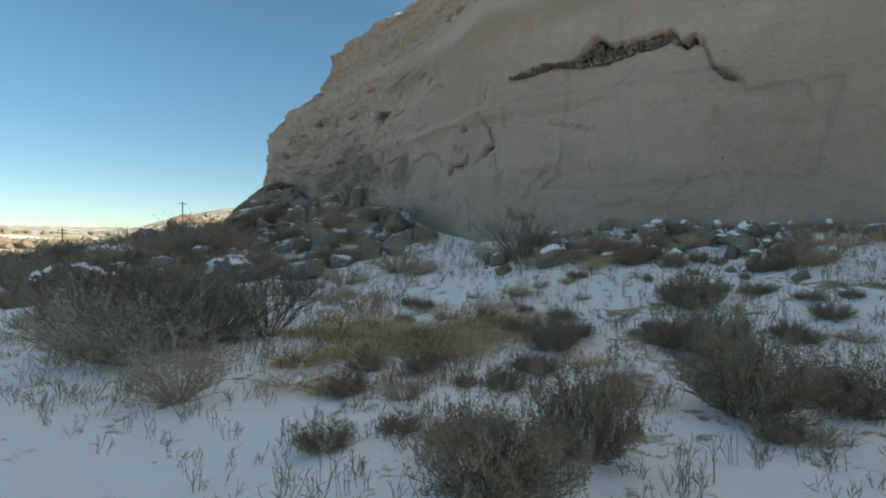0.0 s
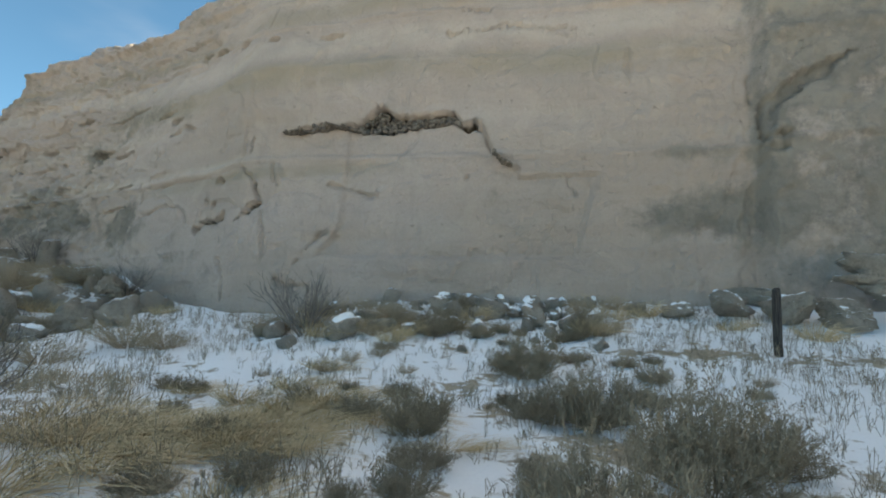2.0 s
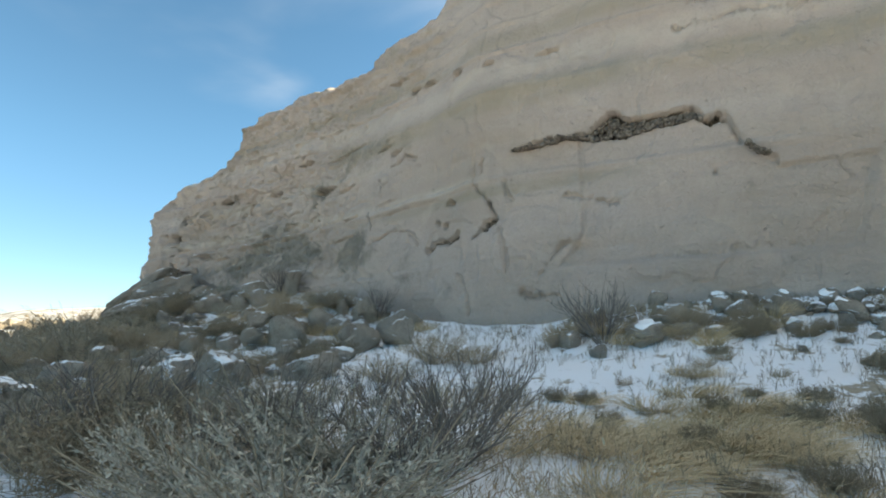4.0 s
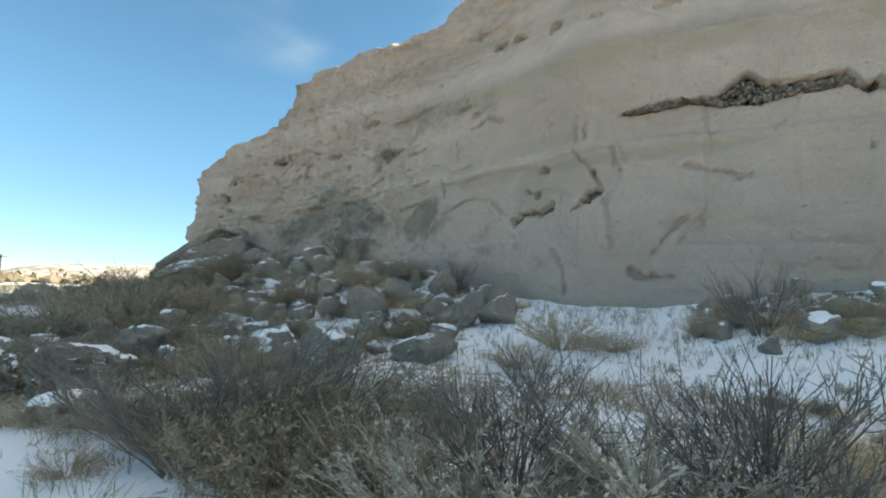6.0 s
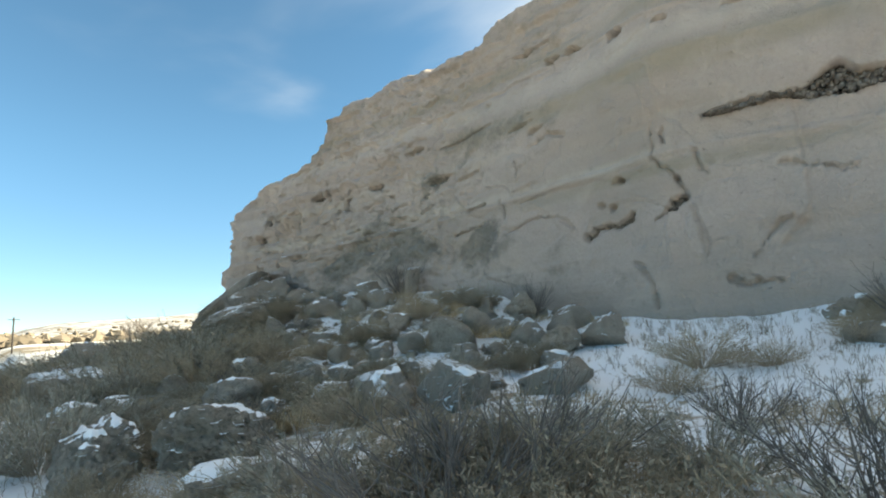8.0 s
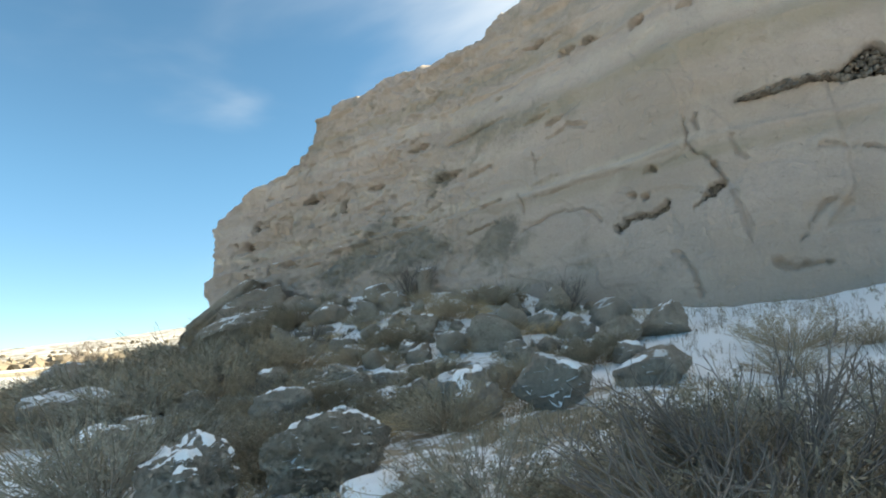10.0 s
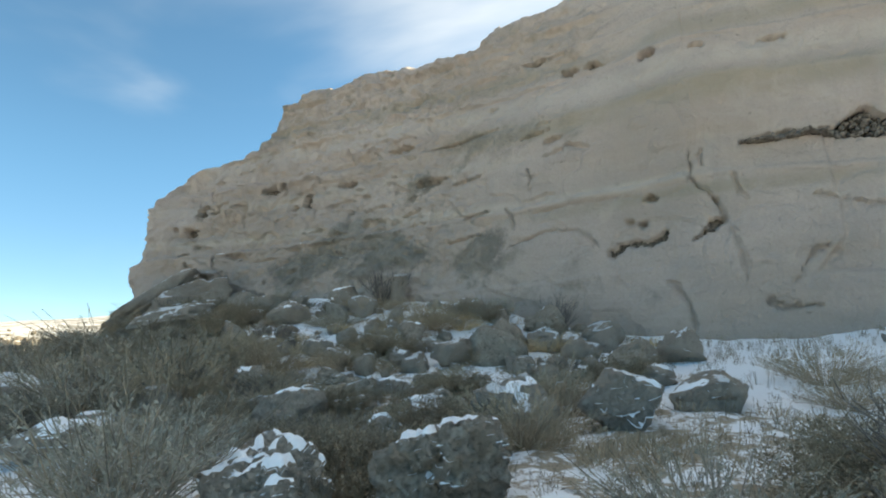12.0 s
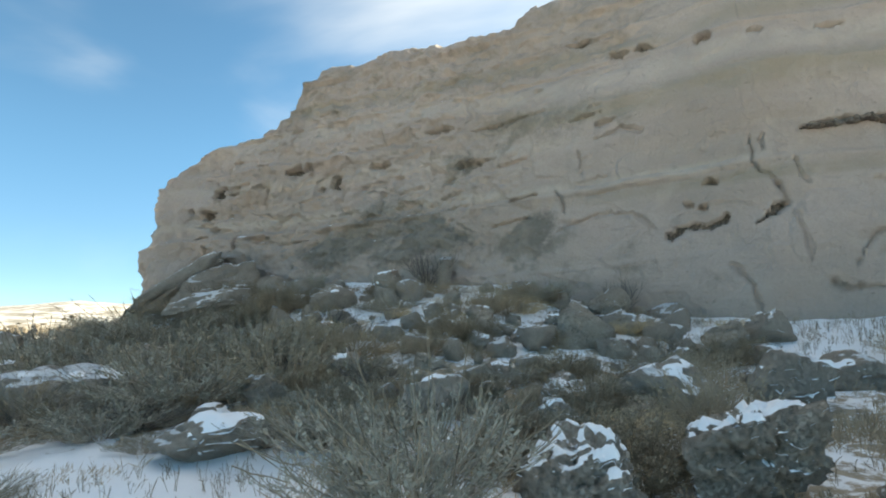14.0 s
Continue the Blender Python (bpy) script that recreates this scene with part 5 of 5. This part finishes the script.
def build_bare_tree(az, r, h, seed):
    rng = np.random.default_rng(seed)
    x, y = polar(az, r)
    trunk = np.array([[(0, 0, -0.3), (0.05 * h, 0, 0.25 * h), (0, 0.03 * h, 0.5 * h), (0.02 * h, 0, 0.8 * h)]])
    limbs = sprout(rng, trunk, 12, h * 0.5, 5, 0.55, 0.15)
    twigs = sprout(rng, limbs, 9, h * 0.22, 4, 0.5, 0.2)
    fine = sprout(rng, twigs, 4, h * 0.1, 3, 0.5, 0.2)
    ob = tagged(new("bare_tree"), "leafless cottonwood tree on the skyline", "tree", "bare trees on the skyline")
    ob.location = (x, y, land_at(x, y))
    part("trunk", mesh_of("trunk", *tubes(trunk, taper(trunk, 0.035 * h, 0.012 * h, rng), 7), M_TWIG), ob)
    part("branching", mesh_of("branching", *tubes(limbs, taper(limbs, 0.012 * h, 0.005 * h, rng), 4), M_TWIG), ob)
    part("crown", mesh_of("crown", *join(tubes(twigs, taper(twigs, 0.005 * h, 0.003 * h, rng)), tubes(fine, taper(fine, 0.003 * h, 0.002 * h, rng))), M_TWIG), ob)


build_bare_tree(15.4, 110, 5.0, 3)
build_bare_tree(14.2, 118, 4.2, 4)


def build_far_brush():
    """Bands of brush and woods across the far fields."""
    rng = np.random.default_rng(44)
    v, f = BALL[1]
    V, F, n = [], [], 0
    for az0, az1, r0, r1, count, size in ((26, 60, 285, 330, 900, 2.6), (-4, 26, 235, 275, 700, 2.2), (26, 60, 50, 62, 500, 0.8), (26, 60, 480, 640, 70, 2.6), (0, 26, 420, 640, 70, 2.2)):
        for _ in range(count):
            x, y = polar(rng.uniform(az0, az1), rng.uniform(r0, r1))
            s = size * rng.uniform(0.5, 1.2) * np.array([rng.uniform(0.8, 1.6), rng.uniform(0.8, 1.6), rng.uniform(0.6, 1.1)])
            p = v * (1 + rng.uniform(-0.4, 0.4, (len(v), 1))) * s
            V.append(p + np.array([x, y, land_at(x, y) + 0.3 * s[2]]))
            F.append(f + n * len(v))
            n += 1
    tagged(new("far_brush", mesh_of("far_brush", np.concatenate(V), np.concatenate(F), M_FARTREE, shade=False)), "brown winter brush along the far fields", "brush", kind="stuff")


build_far_brush()
